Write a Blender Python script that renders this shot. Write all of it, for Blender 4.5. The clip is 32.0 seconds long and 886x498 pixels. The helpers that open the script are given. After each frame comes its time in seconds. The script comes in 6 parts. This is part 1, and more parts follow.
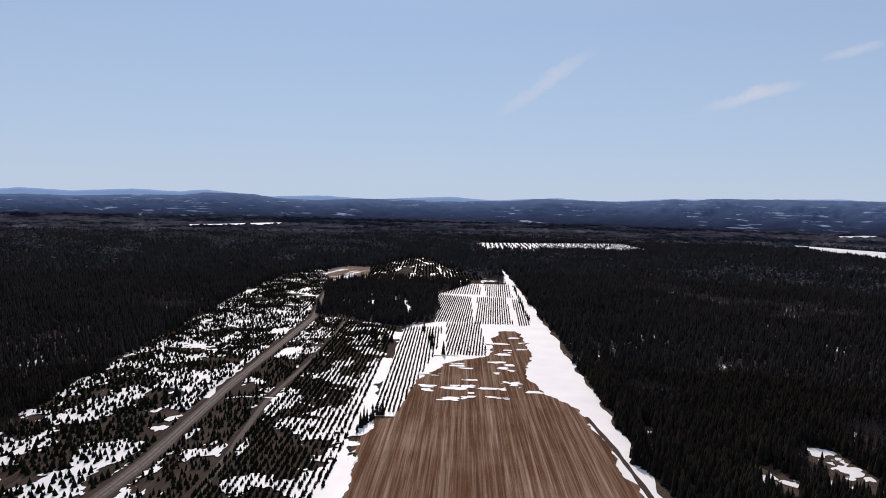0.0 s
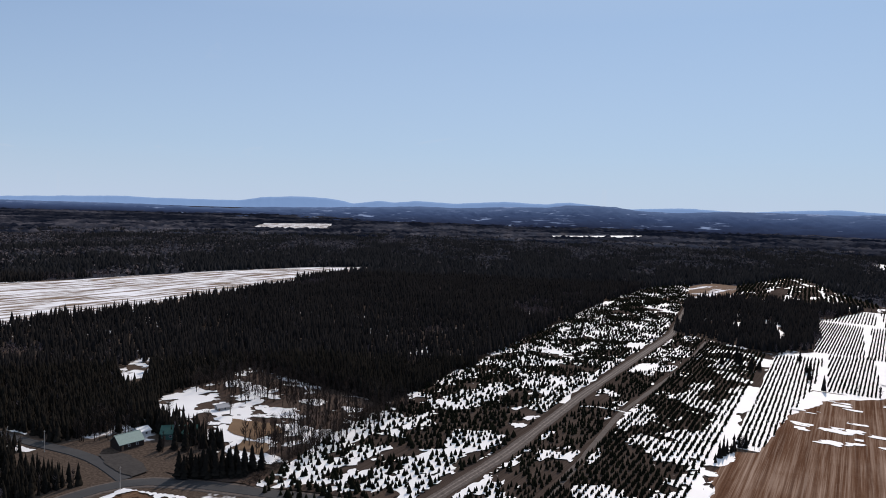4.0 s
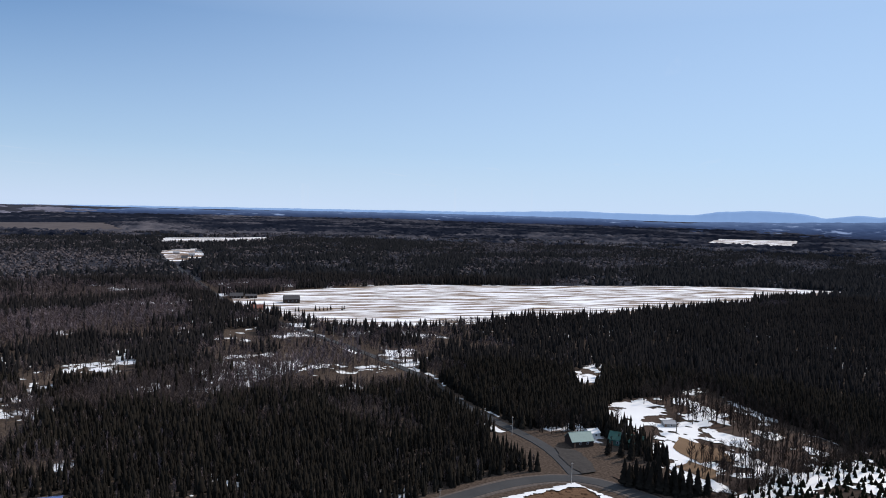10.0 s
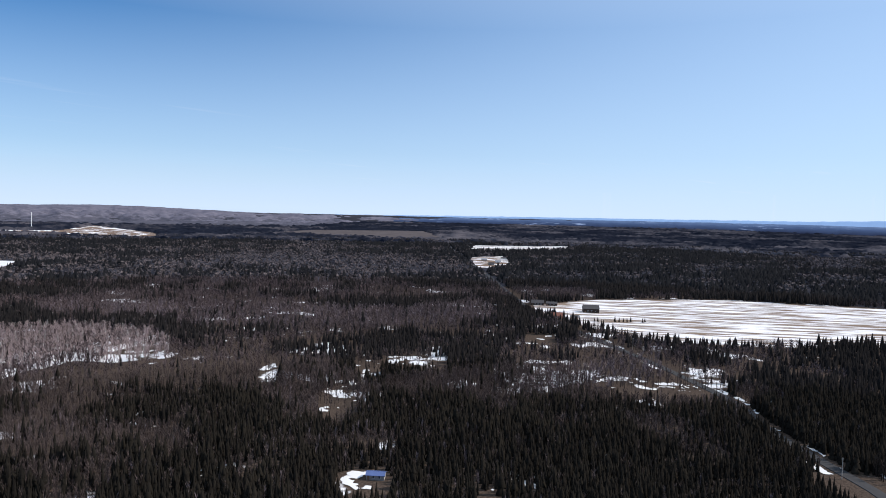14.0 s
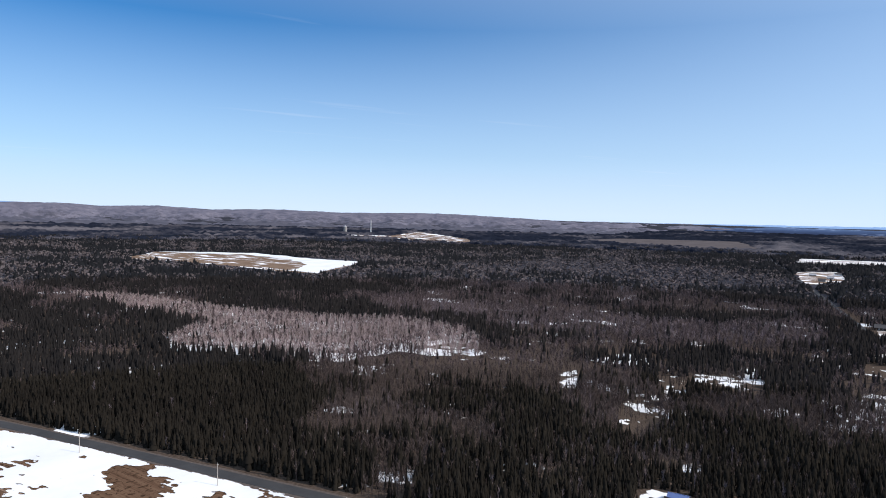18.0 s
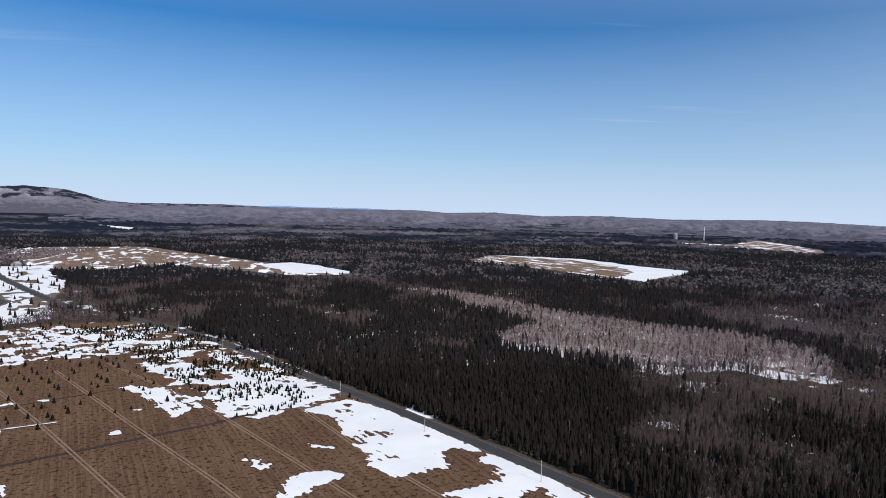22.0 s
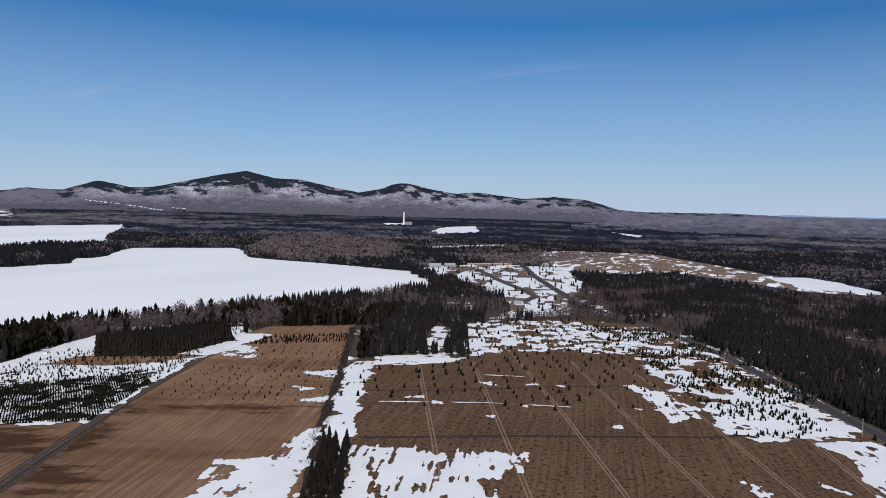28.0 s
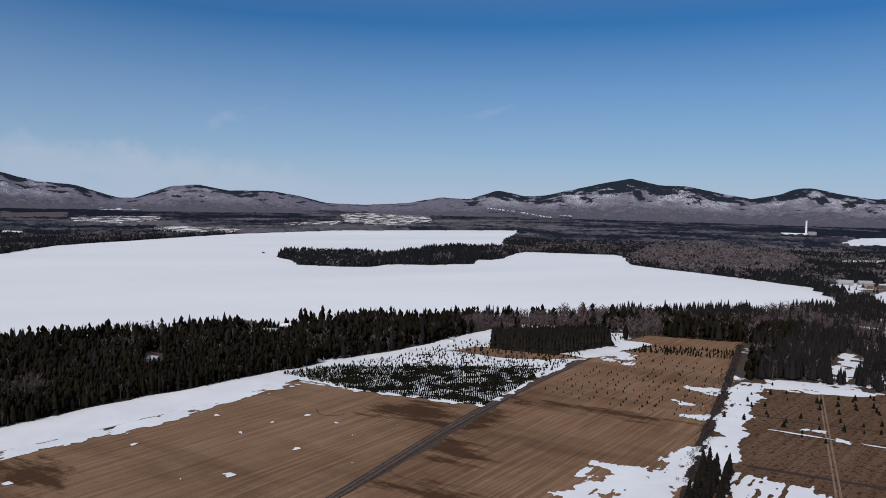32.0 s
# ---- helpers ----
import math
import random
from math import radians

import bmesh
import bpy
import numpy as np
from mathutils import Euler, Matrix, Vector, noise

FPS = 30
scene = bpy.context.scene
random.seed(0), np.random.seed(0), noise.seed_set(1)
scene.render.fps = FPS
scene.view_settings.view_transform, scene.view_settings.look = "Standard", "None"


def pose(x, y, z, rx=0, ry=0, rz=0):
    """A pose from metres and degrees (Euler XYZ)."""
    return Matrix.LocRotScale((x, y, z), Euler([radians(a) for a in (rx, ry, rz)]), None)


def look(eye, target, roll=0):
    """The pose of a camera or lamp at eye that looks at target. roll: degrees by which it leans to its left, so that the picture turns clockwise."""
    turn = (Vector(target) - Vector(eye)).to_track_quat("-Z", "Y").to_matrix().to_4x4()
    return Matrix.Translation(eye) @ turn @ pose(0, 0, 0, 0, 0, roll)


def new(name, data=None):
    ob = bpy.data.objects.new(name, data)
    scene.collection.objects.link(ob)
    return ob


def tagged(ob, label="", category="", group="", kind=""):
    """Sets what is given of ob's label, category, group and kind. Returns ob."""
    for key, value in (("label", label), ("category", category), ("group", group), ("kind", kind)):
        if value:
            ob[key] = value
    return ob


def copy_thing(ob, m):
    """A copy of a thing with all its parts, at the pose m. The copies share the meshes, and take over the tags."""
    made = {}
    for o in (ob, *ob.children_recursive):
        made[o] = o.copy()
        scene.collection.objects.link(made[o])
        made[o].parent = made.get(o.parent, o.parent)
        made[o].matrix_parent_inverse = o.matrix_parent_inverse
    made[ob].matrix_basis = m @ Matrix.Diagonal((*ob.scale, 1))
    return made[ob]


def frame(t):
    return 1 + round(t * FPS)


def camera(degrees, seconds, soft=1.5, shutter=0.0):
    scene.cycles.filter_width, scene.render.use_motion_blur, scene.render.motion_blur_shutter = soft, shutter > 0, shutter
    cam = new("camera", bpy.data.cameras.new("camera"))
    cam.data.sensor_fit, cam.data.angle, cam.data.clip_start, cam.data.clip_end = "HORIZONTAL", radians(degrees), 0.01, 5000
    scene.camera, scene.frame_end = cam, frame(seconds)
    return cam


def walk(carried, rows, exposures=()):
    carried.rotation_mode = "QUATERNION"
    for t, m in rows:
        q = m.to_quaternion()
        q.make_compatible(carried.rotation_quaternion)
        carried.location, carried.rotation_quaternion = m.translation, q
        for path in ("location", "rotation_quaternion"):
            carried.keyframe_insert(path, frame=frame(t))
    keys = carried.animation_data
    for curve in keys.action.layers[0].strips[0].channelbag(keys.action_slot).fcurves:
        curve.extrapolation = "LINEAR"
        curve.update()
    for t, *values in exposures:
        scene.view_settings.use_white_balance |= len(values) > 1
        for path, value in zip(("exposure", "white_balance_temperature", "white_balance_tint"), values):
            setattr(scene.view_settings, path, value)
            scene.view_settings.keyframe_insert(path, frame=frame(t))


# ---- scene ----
cam = camera(65.3, 32.0, 0.95)
H = 120.0
ROWS = [
    (0.0, 2.79, -3.77, -1.46),
    (0.5, 6.14, -3.69, -1.49),
    (1.0, 9.53, -3.66, -1.51),
    (1.5, 13.35, -3.57, -1.68),
    (2.0, 17.14, -3.55, -1.67),
    (2.5, 20.97, -3.53, -1.67),
    (3.0, 24.78, -3.56, -1.67),
    (3.5, 28.47, -3.53, -1.65),
    (4.0, 31.97, -3.52, -1.69),
    (4.5, 35.25, -3.52, -1.66),
    (6.5, 46.81, -3.45, -1.65),
    (7.0, 49.71, -3.44, -1.58),
    (7.5, 52.68, -3.42, -1.47),
    (8.0, 55.88, -3.38, -1.56),
    (8.5, 58.95, -3.35, -1.61),
    (9.0, 62.04, -3.35, -1.58),
    (9.5, 65.19, -3.35, -1.54),
    (10.0, 68.28, -3.34, -1.56),
    (10.5, 71.16, -3.33, -1.53),
    (11.0, 74.04, -3.28, -1.57),
    (11.5, 76.99, -3.25, -1.55),
    (12.0, 79.89, -3.23, -1.58),
    (12.5, 82.91, -3.24, -1.60),
    (13.0, 86.15, -3.18, -1.52),
    (13.5, 89.48, -3.19, -1.44),
    (14.0, 92.83, -3.17, -1.35),
    (14.5, 96.23, -3.15, -1.38),
    (16.5, 108.54, -3.10, -1.39),
    (17.0, 111.52, -3.09, -1.40),
    (17.5, 114.55, -3.06, -1.40),
    (18.0, 117.64, -3.08, -1.40),
    (18.5, 120.83, -3.10, -1.33),
    (19.0, 124.10, -3.11, -1.32),
    (19.5, 127.39, -3.12, -1.32),
    (20.0, 130.62, -3.14, -1.30),
    (20.5, 134.00, -3.14, -1.30),
    (21.0, 137.36, -3.16, -1.25),
    (21.5, 140.80, -3.17, -1.37),
    (22.0, 144.29, -3.17, -1.35),
    (22.5, 147.51, -3.20, -1.34),
    (23.0, 150.66, -3.22, -1.33),
    (23.5, 153.84, -3.24, -1.36),
    (24.0, 157.22, -3.27, -1.33),
    (24.5, 160.64, -3.29, -1.34),
    (25.0, 163.99, -3.31, -1.32),
    (25.5, 167.36, -3.32, -1.33),
    (27.5, 180.86, -3.38, -1.36),
    (28.0, 184.51, -3.40, -1.39),
    (28.5, 188.33, -3.42, -1.35),
    (29.0, 192.13, -3.44, -1.34),
    (29.5, 195.83, -3.47, -1.35),
    (30.0, 199.75, -3.48, -1.35),
    (30.5, 203.64, -3.50, -1.37),
    (31.0, 207.49, -3.50, -1.31),
    (31.5, 211.52, -3.51, -1.27),
    (32.0, 215.47, -3.52, -1.33),
]
EXPOSURES = [(0.0, -0.42, 6600, 18), (4.0, -0.4, 6450, 15), (9.0, -0.2, 6250, 13), (13.0, -0.02, 6150, 12), (17.0, 0.15, 6180, 12), (19.0, 0.0, 6150, 12), (23.0, -0.22, 6200, 13), (28.0, -0.53, 6150, 14), (32.0, -0.68, 6150, 14)]
walk(cam, [(t, pose(0, 0, H, 90 + pitch, roll, yaw)) for t, yaw, pitch, roll in ROWS], EXPOSURES)

# ---- daylight ----
SUN_AZ, SUN_EL = 8.0, 38.6          # degrees left of +y, degrees up
sun_dir = Vector((-math.sin(radians(SUN_AZ)) * math.cos(radians(SUN_EL)), math.cos(radians(SUN_AZ)) * math.cos(radians(SUN_EL)), math.sin(radians(SUN_EL))))
sun_data = bpy.data.lights.new("sun", "SUN")
sun_data.energy, sun_data.angle, sun_data.color = 4.4, radians(0.53), (1.0, 0.895, 0.775)
sun = new("sun", sun_data)
sun.matrix_world = look((0, 0, 300), Vector((0, 0, 300)) - sun_dir)
world = bpy.data.worlds.new("sky")
scene.world = world
world.use_nodes = True
wn, wl = world.node_tree.nodes, world.node_tree.links
sky = wn.new("ShaderNodeTexSky")
sky.sky_type, sky.sun_disc = "NISHITA", False
sky.sun_elevation, sky.sun_rotation = radians(SUN_EL), radians(-SUN_AZ)
sky.altitude, sky.air_density, sky.dust_density, sky.ozone_density = 300, 1.0, 0.35, 3.5
# the blue deepens upwards; pale haze lies along the horizon, thin cirrus over it
ray = wn.new("ShaderNodeTexCoord")
up = wn.new("ShaderNodeSeparateXYZ")
wl.new(ray.outputs["Generated"], up.inputs[0])
deep = wn.new("ShaderNodeHueSaturation")
deep.inputs["Hue"].default_value, deep.inputs["Saturation"].default_value = 0.479, 1.46
wl.new(sky.outputs[0], deep.inputs["Color"])
tint = wn.new("ShaderNodeMix")
tint.data_type, tint.blend_type = "RGBA", "MULTIPLY"
tint.inputs[0].default_value, tint.inputs[7].default_value = 1.0, (0.34, 0.99, 1.43, 1)
wl.new(deep.outputs[0], tint.inputs[6])
haze = wn.new("ShaderNodeValToRGB")
for e, (p, v) in zip([haze.color_ramp.elements[0], haze.color_ramp.elements[1], haze.color_ramp.elements.new(0.1), haze.color_ramp.elements.new(0.25)], ((0.0, 0.92), (0.6, 0.0), (0.08, 0.55), (0.25, 0.08))):
    e.position, e.color = p, (v, v, v, 1)
wl.new(up.outputs[2], haze.inputs[0])
pale = wn.new("ShaderNodeMix")
pale.data_type = "RGBA"
pale.inputs[7].default_value = (10.2, 12.0, 14.5, 1)
wl.new(haze.outputs[0], pale.inputs[0])
wl.new(tint.outputs[2], pale.inputs[6])
flat = wn.new("ShaderNodeVectorMath")
flat.operation = "DIVIDE"
lift = wn.new("ShaderNodeMath")
lift.operation, lift.inputs[1].default_value = "MAXIMUM", 0.03
wl.new(up.outputs[2], lift.inputs[0])
wl.new(ray.outputs["Generated"], flat.inputs[0])
wl.new(lift.outputs[0], flat.inputs[1])
turned = wn.new("ShaderNodeMapping")
turned.inputs["Rotation"].default_value = (0, 0, radians(35))
wl.new(flat.outputs[0], turned.inputs[0])
drawn = wn.new("ShaderNodeMapping")
drawn.inputs["Scale"].default_value = (0.16, 0.9, 0)
wl.new(turned.outputs[0], drawn.inputs[0])
wisp = wn.new("ShaderNodeTexNoise")
wisp.inputs["Scale"].default_value, wisp.inputs["Detail"].default_value, wisp.inputs["Roughness"].default_value = 1.0, 6, 0.55
wl.new(drawn.outputs[0], wisp.inputs["Vector"])
thin = wn.new("ShaderNodeMapRange")
thin.inputs[1].default_value, thin.inputs[2].default_value, thin.inputs[4].default_value = 0.64, 0.82, 0.4
wl.new(wisp.outputs["Fac"], thin.inputs[0])
cirrus = wn.new("ShaderNodeMix")
cirrus.data_type = "RGBA"
cirrus.inputs[7].default_value = (11.0, 11.8, 13.0, 1)
wl.new(thin.outputs[0], cirrus.inputs[0])
aim = wn.new("ShaderNodeVectorMath")
aim.operation, aim.inputs[1].default_value = "DOT_PRODUCT", sun_dir
wl.new(ray.outputs["Generated"], aim.inputs[0])
near_sun = wn.new("ShaderNodeMapRange")
near_sun.interpolation_type = "SMOOTHSTEP"
near_sun.inputs[1].default_value, near_sun.inputs[2].default_value, near_sun.inputs[4].default_value = -0.4, 1.0, 0.68
wl.new(aim.outputs["Value"], near_sun.inputs[0])
glow = wn.new("ShaderNodeMix")
glow.data_type = "RGBA"
glow.inputs[7].default_value = (9.2, 11.6, 14.3, 1)
wl.new(near_sun.outputs[0], glow.inputs[0])
wl.new(pale.outputs[2], glow.inputs[6])
wl.new(glow.outputs[2], cirrus.inputs[6])
# single drifting streaks of cirrus and one pale bank low over the lake: middle, far end (azimuth, elevation), half-widths, strength
clouds = cirrus.outputs[2]


def way(a, e):
    return Vector((-math.sin(radians(a)) * math.cos(radians(e)), math.cos(radians(a)) * math.cos(radians(e)), math.sin(radians(e))))


def sky_math(op, a, b):
    x = wn.new("ShaderNodeMath")
    x.operation = op
    for i, v in enumerate((a, b)):
        if isinstance(v, (int, float)):
            x.inputs[i].default_value = v
        else:
            wl.new(v, x.inputs[i])
    return x.outputs[0]


fray = wn.new("ShaderNodeTexNoise")
fray.inputs["Scale"].default_value, fray.inputs["Detail"].default_value, fray.inputs["Roughness"].default_value = 22.0, 5, 0.65
wl.new(ray.outputs["Generated"], fray.inputs["Vector"])
for mid, end, wide, strength in (((354.7, 9.9), (350.5, 12.7), 0.013, 0.42), ((339.2, 8.6), (335.4, 9.45), 0.011, 0.6), ((332.8, 11.3), (330.6, 11.7), 0.007, 0.4), ((240, 2.6), (223, 1.6), 0.03, 0.32)):
    c, q = way(*mid), way(*end)
    length = (q - c).length
    along = (q - c).normalized()
    across = c.cross(along).normalized()
    dots = []
    for v in (along, across):
        d = wn.new("ShaderNodeVectorMath")
        d.operation, d.inputs[1].default_value = "DOT_PRODUCT", v
        wl.new(ray.outputs["Generated"], d.inputs[0])
        dots.append(d.outputs["Value"])
    a = sky_math("DIVIDE", sky_math("SUBTRACT", dots[0], c.dot(along)), length)
    b = sky_math("DIVIDE", sky_math("ADD", sky_math("SUBTRACT", dots[1], c.dot(across)), sky_math("MULTIPLY", sky_math("SUBTRACT", fray.outputs["Fac"], 0.5), wide * 2.4)), wide)
    r = sky_math("ADD", sky_math("POWER", sky_math("ABSOLUTE", a, 0), 2), sky_math("POWER", sky_math("ABSOLUTE", b, 0), 2))
    fade = sky_math("MAXIMUM", sky_math("SUBTRACT", 1.0, r), 0.0)
    face = wn.new("ShaderNodeVectorMath")
    face.operation, face.inputs[1].default_value = "DOT_PRODUCT", c
    wl.new(ray.outputs["Generated"], face.inputs[0])
    fade = sky_math("MULTIPLY", sky_math("MULTIPLY", fade, fray.outputs["Fac"]), sky_math("GREATER_THAN", face.outputs["Value"], 0.3))
    streak = wn.new("ShaderNodeMix")
    streak.data_type = "RGBA"
    streak.inputs[7].default_value = (12.4, 12.9, 13.8, 1)
    wl.new(sky_math("MULTIPLY", fade, strength * 1.7), streak.inputs[0])
    wl.new(clouds, streak.inputs[6])
    clouds = streak.outputs[2]
wl.new(clouds, wn["Background"].inputs[0])
wn["Background"].inputs[1].default_value = 0.07

# ---- materials ----
def ramp_node(n, stops):
    r = n.new("ShaderNodeValToRGB")
    e = r.color_ramp.elements
    while len(e) < len(stops):
        e.new(0.5)
    for el, (p, c) in zip(e, stops):
        el.position, el.color = p, (*c, 1) if len(c) == 3 else c
    return r


class Mat:
    """A small writer of node materials; textures run in world metres."""

    def __init__(self, name, rough=0.9, metal=0.0, spec=0.2):
        self.m = bpy.data.materials.new(name)
        self.m.use_nodes = True
        self.n, self.l = self.m.node_tree.nodes, self.m.node_tree.links
        self.b = self.n["Principled BSDF"]
        self.b.inputs["Roughness"].default_value, self.b.inputs["Metallic"].default_value = rough, metal
        self.b.inputs["Specular IOR Level"].default_value = spec
        self.pos = self.n.new("ShaderNodeNewGeometry")

    def coords(self, sx=1.0, sy=1.0, sz=1.0, turn=0.0):
        spun, mp = self.n.new("ShaderNodeMapping"), self.n.new("ShaderNodeMapping")
        spun.inputs["Rotation"].default_value, mp.inputs["Scale"].default_value = (0, 0, radians(turn)), (sx, sy, sz)
        self.l.new(self.pos.outputs["Position"], spun.inputs[0])
        self.l.new(spun.outputs[0], mp.inputs[0])
        return mp.outputs[0]

    def noise(self, scale, detail=4, rough=0.6, stretch=None, turn=0.0, warp=0.0):
        t = self.n.new("ShaderNodeTexNoise")
        t.inputs["Scale"].default_value, t.inputs["Detail"].default_value, t.inputs["Roughness"].default_value = scale, detail, rough
        t.inputs["Distortion"].default_value = warp
        self.l.new(self.coords(*(stretch or (1, 1, 1)), turn=turn), t.inputs["Vector"])
        return t.outputs["Fac"]

    def ramp(self, fac, *stops):
        r = ramp_node(self.n, stops)
        self.l.new(fac, r.inputs[0])
        return r.outputs[0]

    def mask(self, fac, at, width):
        return self.ramp(fac, (max(0, at - width), (0, 0, 0)), (min(1, at + width), (1, 1, 1)))

    def mix(self, fac, a, b, kind="MIX"):
        x = self.n.new("ShaderNodeMix")
        x.data_type, x.blend_type = "RGBA", kind
        for v, i in ((fac, 0), (a, 6), (b, 7)):
            if isinstance(v, (int, float)):
                x.inputs[i].default_value = v
            elif isinstance(v, tuple):
                x.inputs[i].default_value = (*v, 1)
            else:
                self.l.new(v, x.inputs[i])
        return x.outputs[2]

    def math(self, op, a, b):
        x = self.n.new("ShaderNodeMath")
        x.operation = op
        for v, i in ((a, 0), (b, 1)):
            if isinstance(v, (int, float)):
                x.inputs[i].default_value = v
            else:
                self.l.new(v, x.inputs[i])
        return x.outputs[0]

    def island(self):
        return self.pos.outputs["Random Per Island"]

    def colour(self, c):
        if isinstance(c, tuple):
            self.b.inputs["Base Color"].default_value = (*c, 1)
        else:
            self.l.new(c, self.b.inputs["Base Color"])
        return self

    def rough(self, fac):
        self.l.new(fac, self.b.inputs["Roughness"])
        return self

    def bump(self, fac, strength=0.4, dist=0.1):
        u = self.n.new("ShaderNodeBump")
        u.inputs["Strength"].default_value, u.inputs["Distance"].default_value = strength, dist
        self.l.new(fac, u.inputs["Height"])
        self.l.new(u.outputs[0], self.b.inputs["Normal"])
        return self


SNOW = (0.76, 0.75, 0.755)


def plain(name, c, rough=0.8, metal=0.0, vary=0.15, scale=1.5):
    k = Mat(name, rough, metal)
    d = tuple(max(0, v * (1 - vary)) for v in c)
    e = tuple(min(1, v * (1 + vary)) for v in c)
    f = k.noise(scale)
    return k.colour(k.ramp(f, (0.3, d), (0.7, e))).bump(f, 0.2, 0.02).m


def field_mat(name, dark, mid, light, cover, patch, rows=None, turn=0.0, stretch=(1, 1, 1), soft=0.012, crop=0.25, clumps=0.0, stains=0.0, spots=()):
    """Bare field: stalks and soil in streaks along the rows, old snow in patches over it. cover: noise level above which snow lies;
    clumps: how strongly dark tufts show; stains: how strongly damp soil shows."""
    k = Mat(name, 0.95, 0, 0.0)
    big = k.noise(0.02, 4, 0.6)
    fine = k.noise(1.3, 4, 0.7)
    base = k.ramp(big, (0.34, dark), (0.5, mid), (0.66, light))
    base = k.mix(0.5, base, k.ramp(fine, (0.3, dark), (0.5, mid), (0.72, light)))
    if rows:
        streak = k.noise(rows, 4, 0.68, (1, 0.018, 1), turn)
        base = k.mix(crop, base, k.ramp(streak, (0.36, dark), (0.5, mid), (0.64, light)))
        line = k.noise(rows * 3.2, 3, 0.65, (1, 0.012, 1), turn)
        base = k.mix(crop * 0.6, base, k.ramp(line, (0.36, dark), (0.5, mid), (0.64, light)))
    if clumps:
        tuft = k.noise(0.42, 3, 0.65)
        base = k.mix(k.math("MULTIPLY", k.mask(tuft, 0.58, 0.05), clumps), base, tuple(0.45 * v for v in dark))
    if stains:
        damp = k.noise(0.016, 5, 0.62, (1, 0.3, 1), turn + 82)
        base = k.mix(k.math("MULTIPLY", k.mask(damp, 0.58, 0.09), stains), base, tuple(0.5 * v for v in dark))
    for x, y, rx, ry, a in spots:
        c, s = math.cos(radians(a)), math.sin(radians(a))
        away = k.n.new("ShaderNodeVectorMath")
        away.operation, away.inputs[1].default_value = "SUBTRACT", (x, y, 0)
        k.l.new(k.pos.outputs["Position"], away.inputs[0])
        spun = k.n.new("ShaderNodeMapping")
        spun.vector_type = "TEXTURE"
        spun.inputs["Rotation"].default_value, spun.inputs["Scale"].default_value = (0, 0, radians(a)), (rx, ry, 1e4)
        k.l.new(away.outputs[0], spun.inputs[0])
        far = k.n.new("ShaderNodeVectorMath")
        far.operation = "LENGTH"
        k.l.new(spun.outputs[0], far.inputs[0])
        wet = k.math("ADD", k.math("SUBTRACT", 1.0, far.outputs["Value"]), k.math("MULTIPLY", k.math("SUBTRACT", k.noise(0.09, 6, 0.7, (1, 0.25, 1), turn + 80), 0.5), 5.0))
        base = k.mix(k.math("MULTIPLY", k.mask(wet, 0.4, 0.3), 0.85), base, tuple(0.5 * v for v in dark))
    if cover is not None:
        s = k.noise(patch, 6, 0.6, stretch, turn, 0.4)
        base = k.mix(k.mask(s, cover, soft), base, SNOW)
    return k.colour(base).bump(fine, 0.5, 0.15).m


def snow_mat(name="snow"):
    k = Mat(name, 0.6, 0, 0.35)
    a, b = k.noise(0.03, 4), k.noise(0.6, 3)
    return k.colour(k.mix(k.math("MULTIPLY", b, 0.35), k.ramp(a, (0.3, (0.64, 0.632, 0.63)), (0.65, (0.765, 0.753, 0.735))), (0.7, 0.68, 0.67))).bump(b, 0.25, 0.1).m


def leaf_mat(name, dark, light, spread=1.0):
    """Foliage or twigs: each piece its own shade, within spread of the whole range; the stands vary at two larger sizes."""
    k = Mat(name, 1.0, 0, 0.0)
    lo, hi = (tuple(a + (b - a) * f for a, b in zip(dark, light)) for f in (0.5 - spread / 2, 0.5 + spread / 2))
    c = k.ramp(k.island(), (0.0, lo), (1.0, hi))
    c = k.mix(0.45, c, k.ramp(k.noise(0.05, 3), (0.32, dark), (0.68, light)))
    return k.colour(k.mix(0.25, c, k.ramp(k.noise(0.012, 2), (0.35, dark), (0.65, light)))).m


M_SNOW = snow_mat()
M_ICE = Mat("lake_snow", 0.55, 0, 0.35)
_a = M_ICE.noise(0.004, 4, 0.6, (1, 0.25, 1), 30)
M_ICE = M_ICE.colour(M_ICE.ramp(_a, (0.3, (0.71, 0.695, 0.675)), (0.7, (0.8, 0.782, 0.757)))).m
k = Mat("forest_floor", 1.0, 0, 0.0)
_f, _s = k.noise(0.8, 4), k.noise(0.02, 5, 0.62)
M_FLOOR = k.colour(k.mix(k.mask(_s, 0.6, 0.02), k.ramp(_f, (0.3, (0.035, 0.026, 0.02)), (0.7, (0.1, 0.075, 0.06))), SNOW)).bump(_f, 0.5, 0.2).m
# far floor in dark blue, to match the haze-blued woods
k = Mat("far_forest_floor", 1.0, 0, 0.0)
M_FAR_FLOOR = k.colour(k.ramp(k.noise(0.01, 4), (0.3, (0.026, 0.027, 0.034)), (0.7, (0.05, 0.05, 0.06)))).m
M_STUBBLE = field_mat("stubble", (0.05, 0.022, 0.0125), (0.118, 0.061, 0.036), (0.34, 0.245, 0.185), 0.76, 0.03, 0.36, -1, crop=0.62)
M_PLANT = field_mat("plantation_ground", (0.024, 0.017, 0.014), (0.048, 0.036, 0.03), (0.1, 0.076, 0.062), None, 0.06, 0.5, 0, (1.3, 0.8, 1), crop=0.4)
M_MEADOW = field_mat("meadow", (0.056, 0.0315, 0.02), (0.111, 0.064, 0.0395), (0.181, 0.117, 0.075), None, 0.045, 0.5, 8, (1, 0.6, 1), crop=0.45, clumps=0.9)
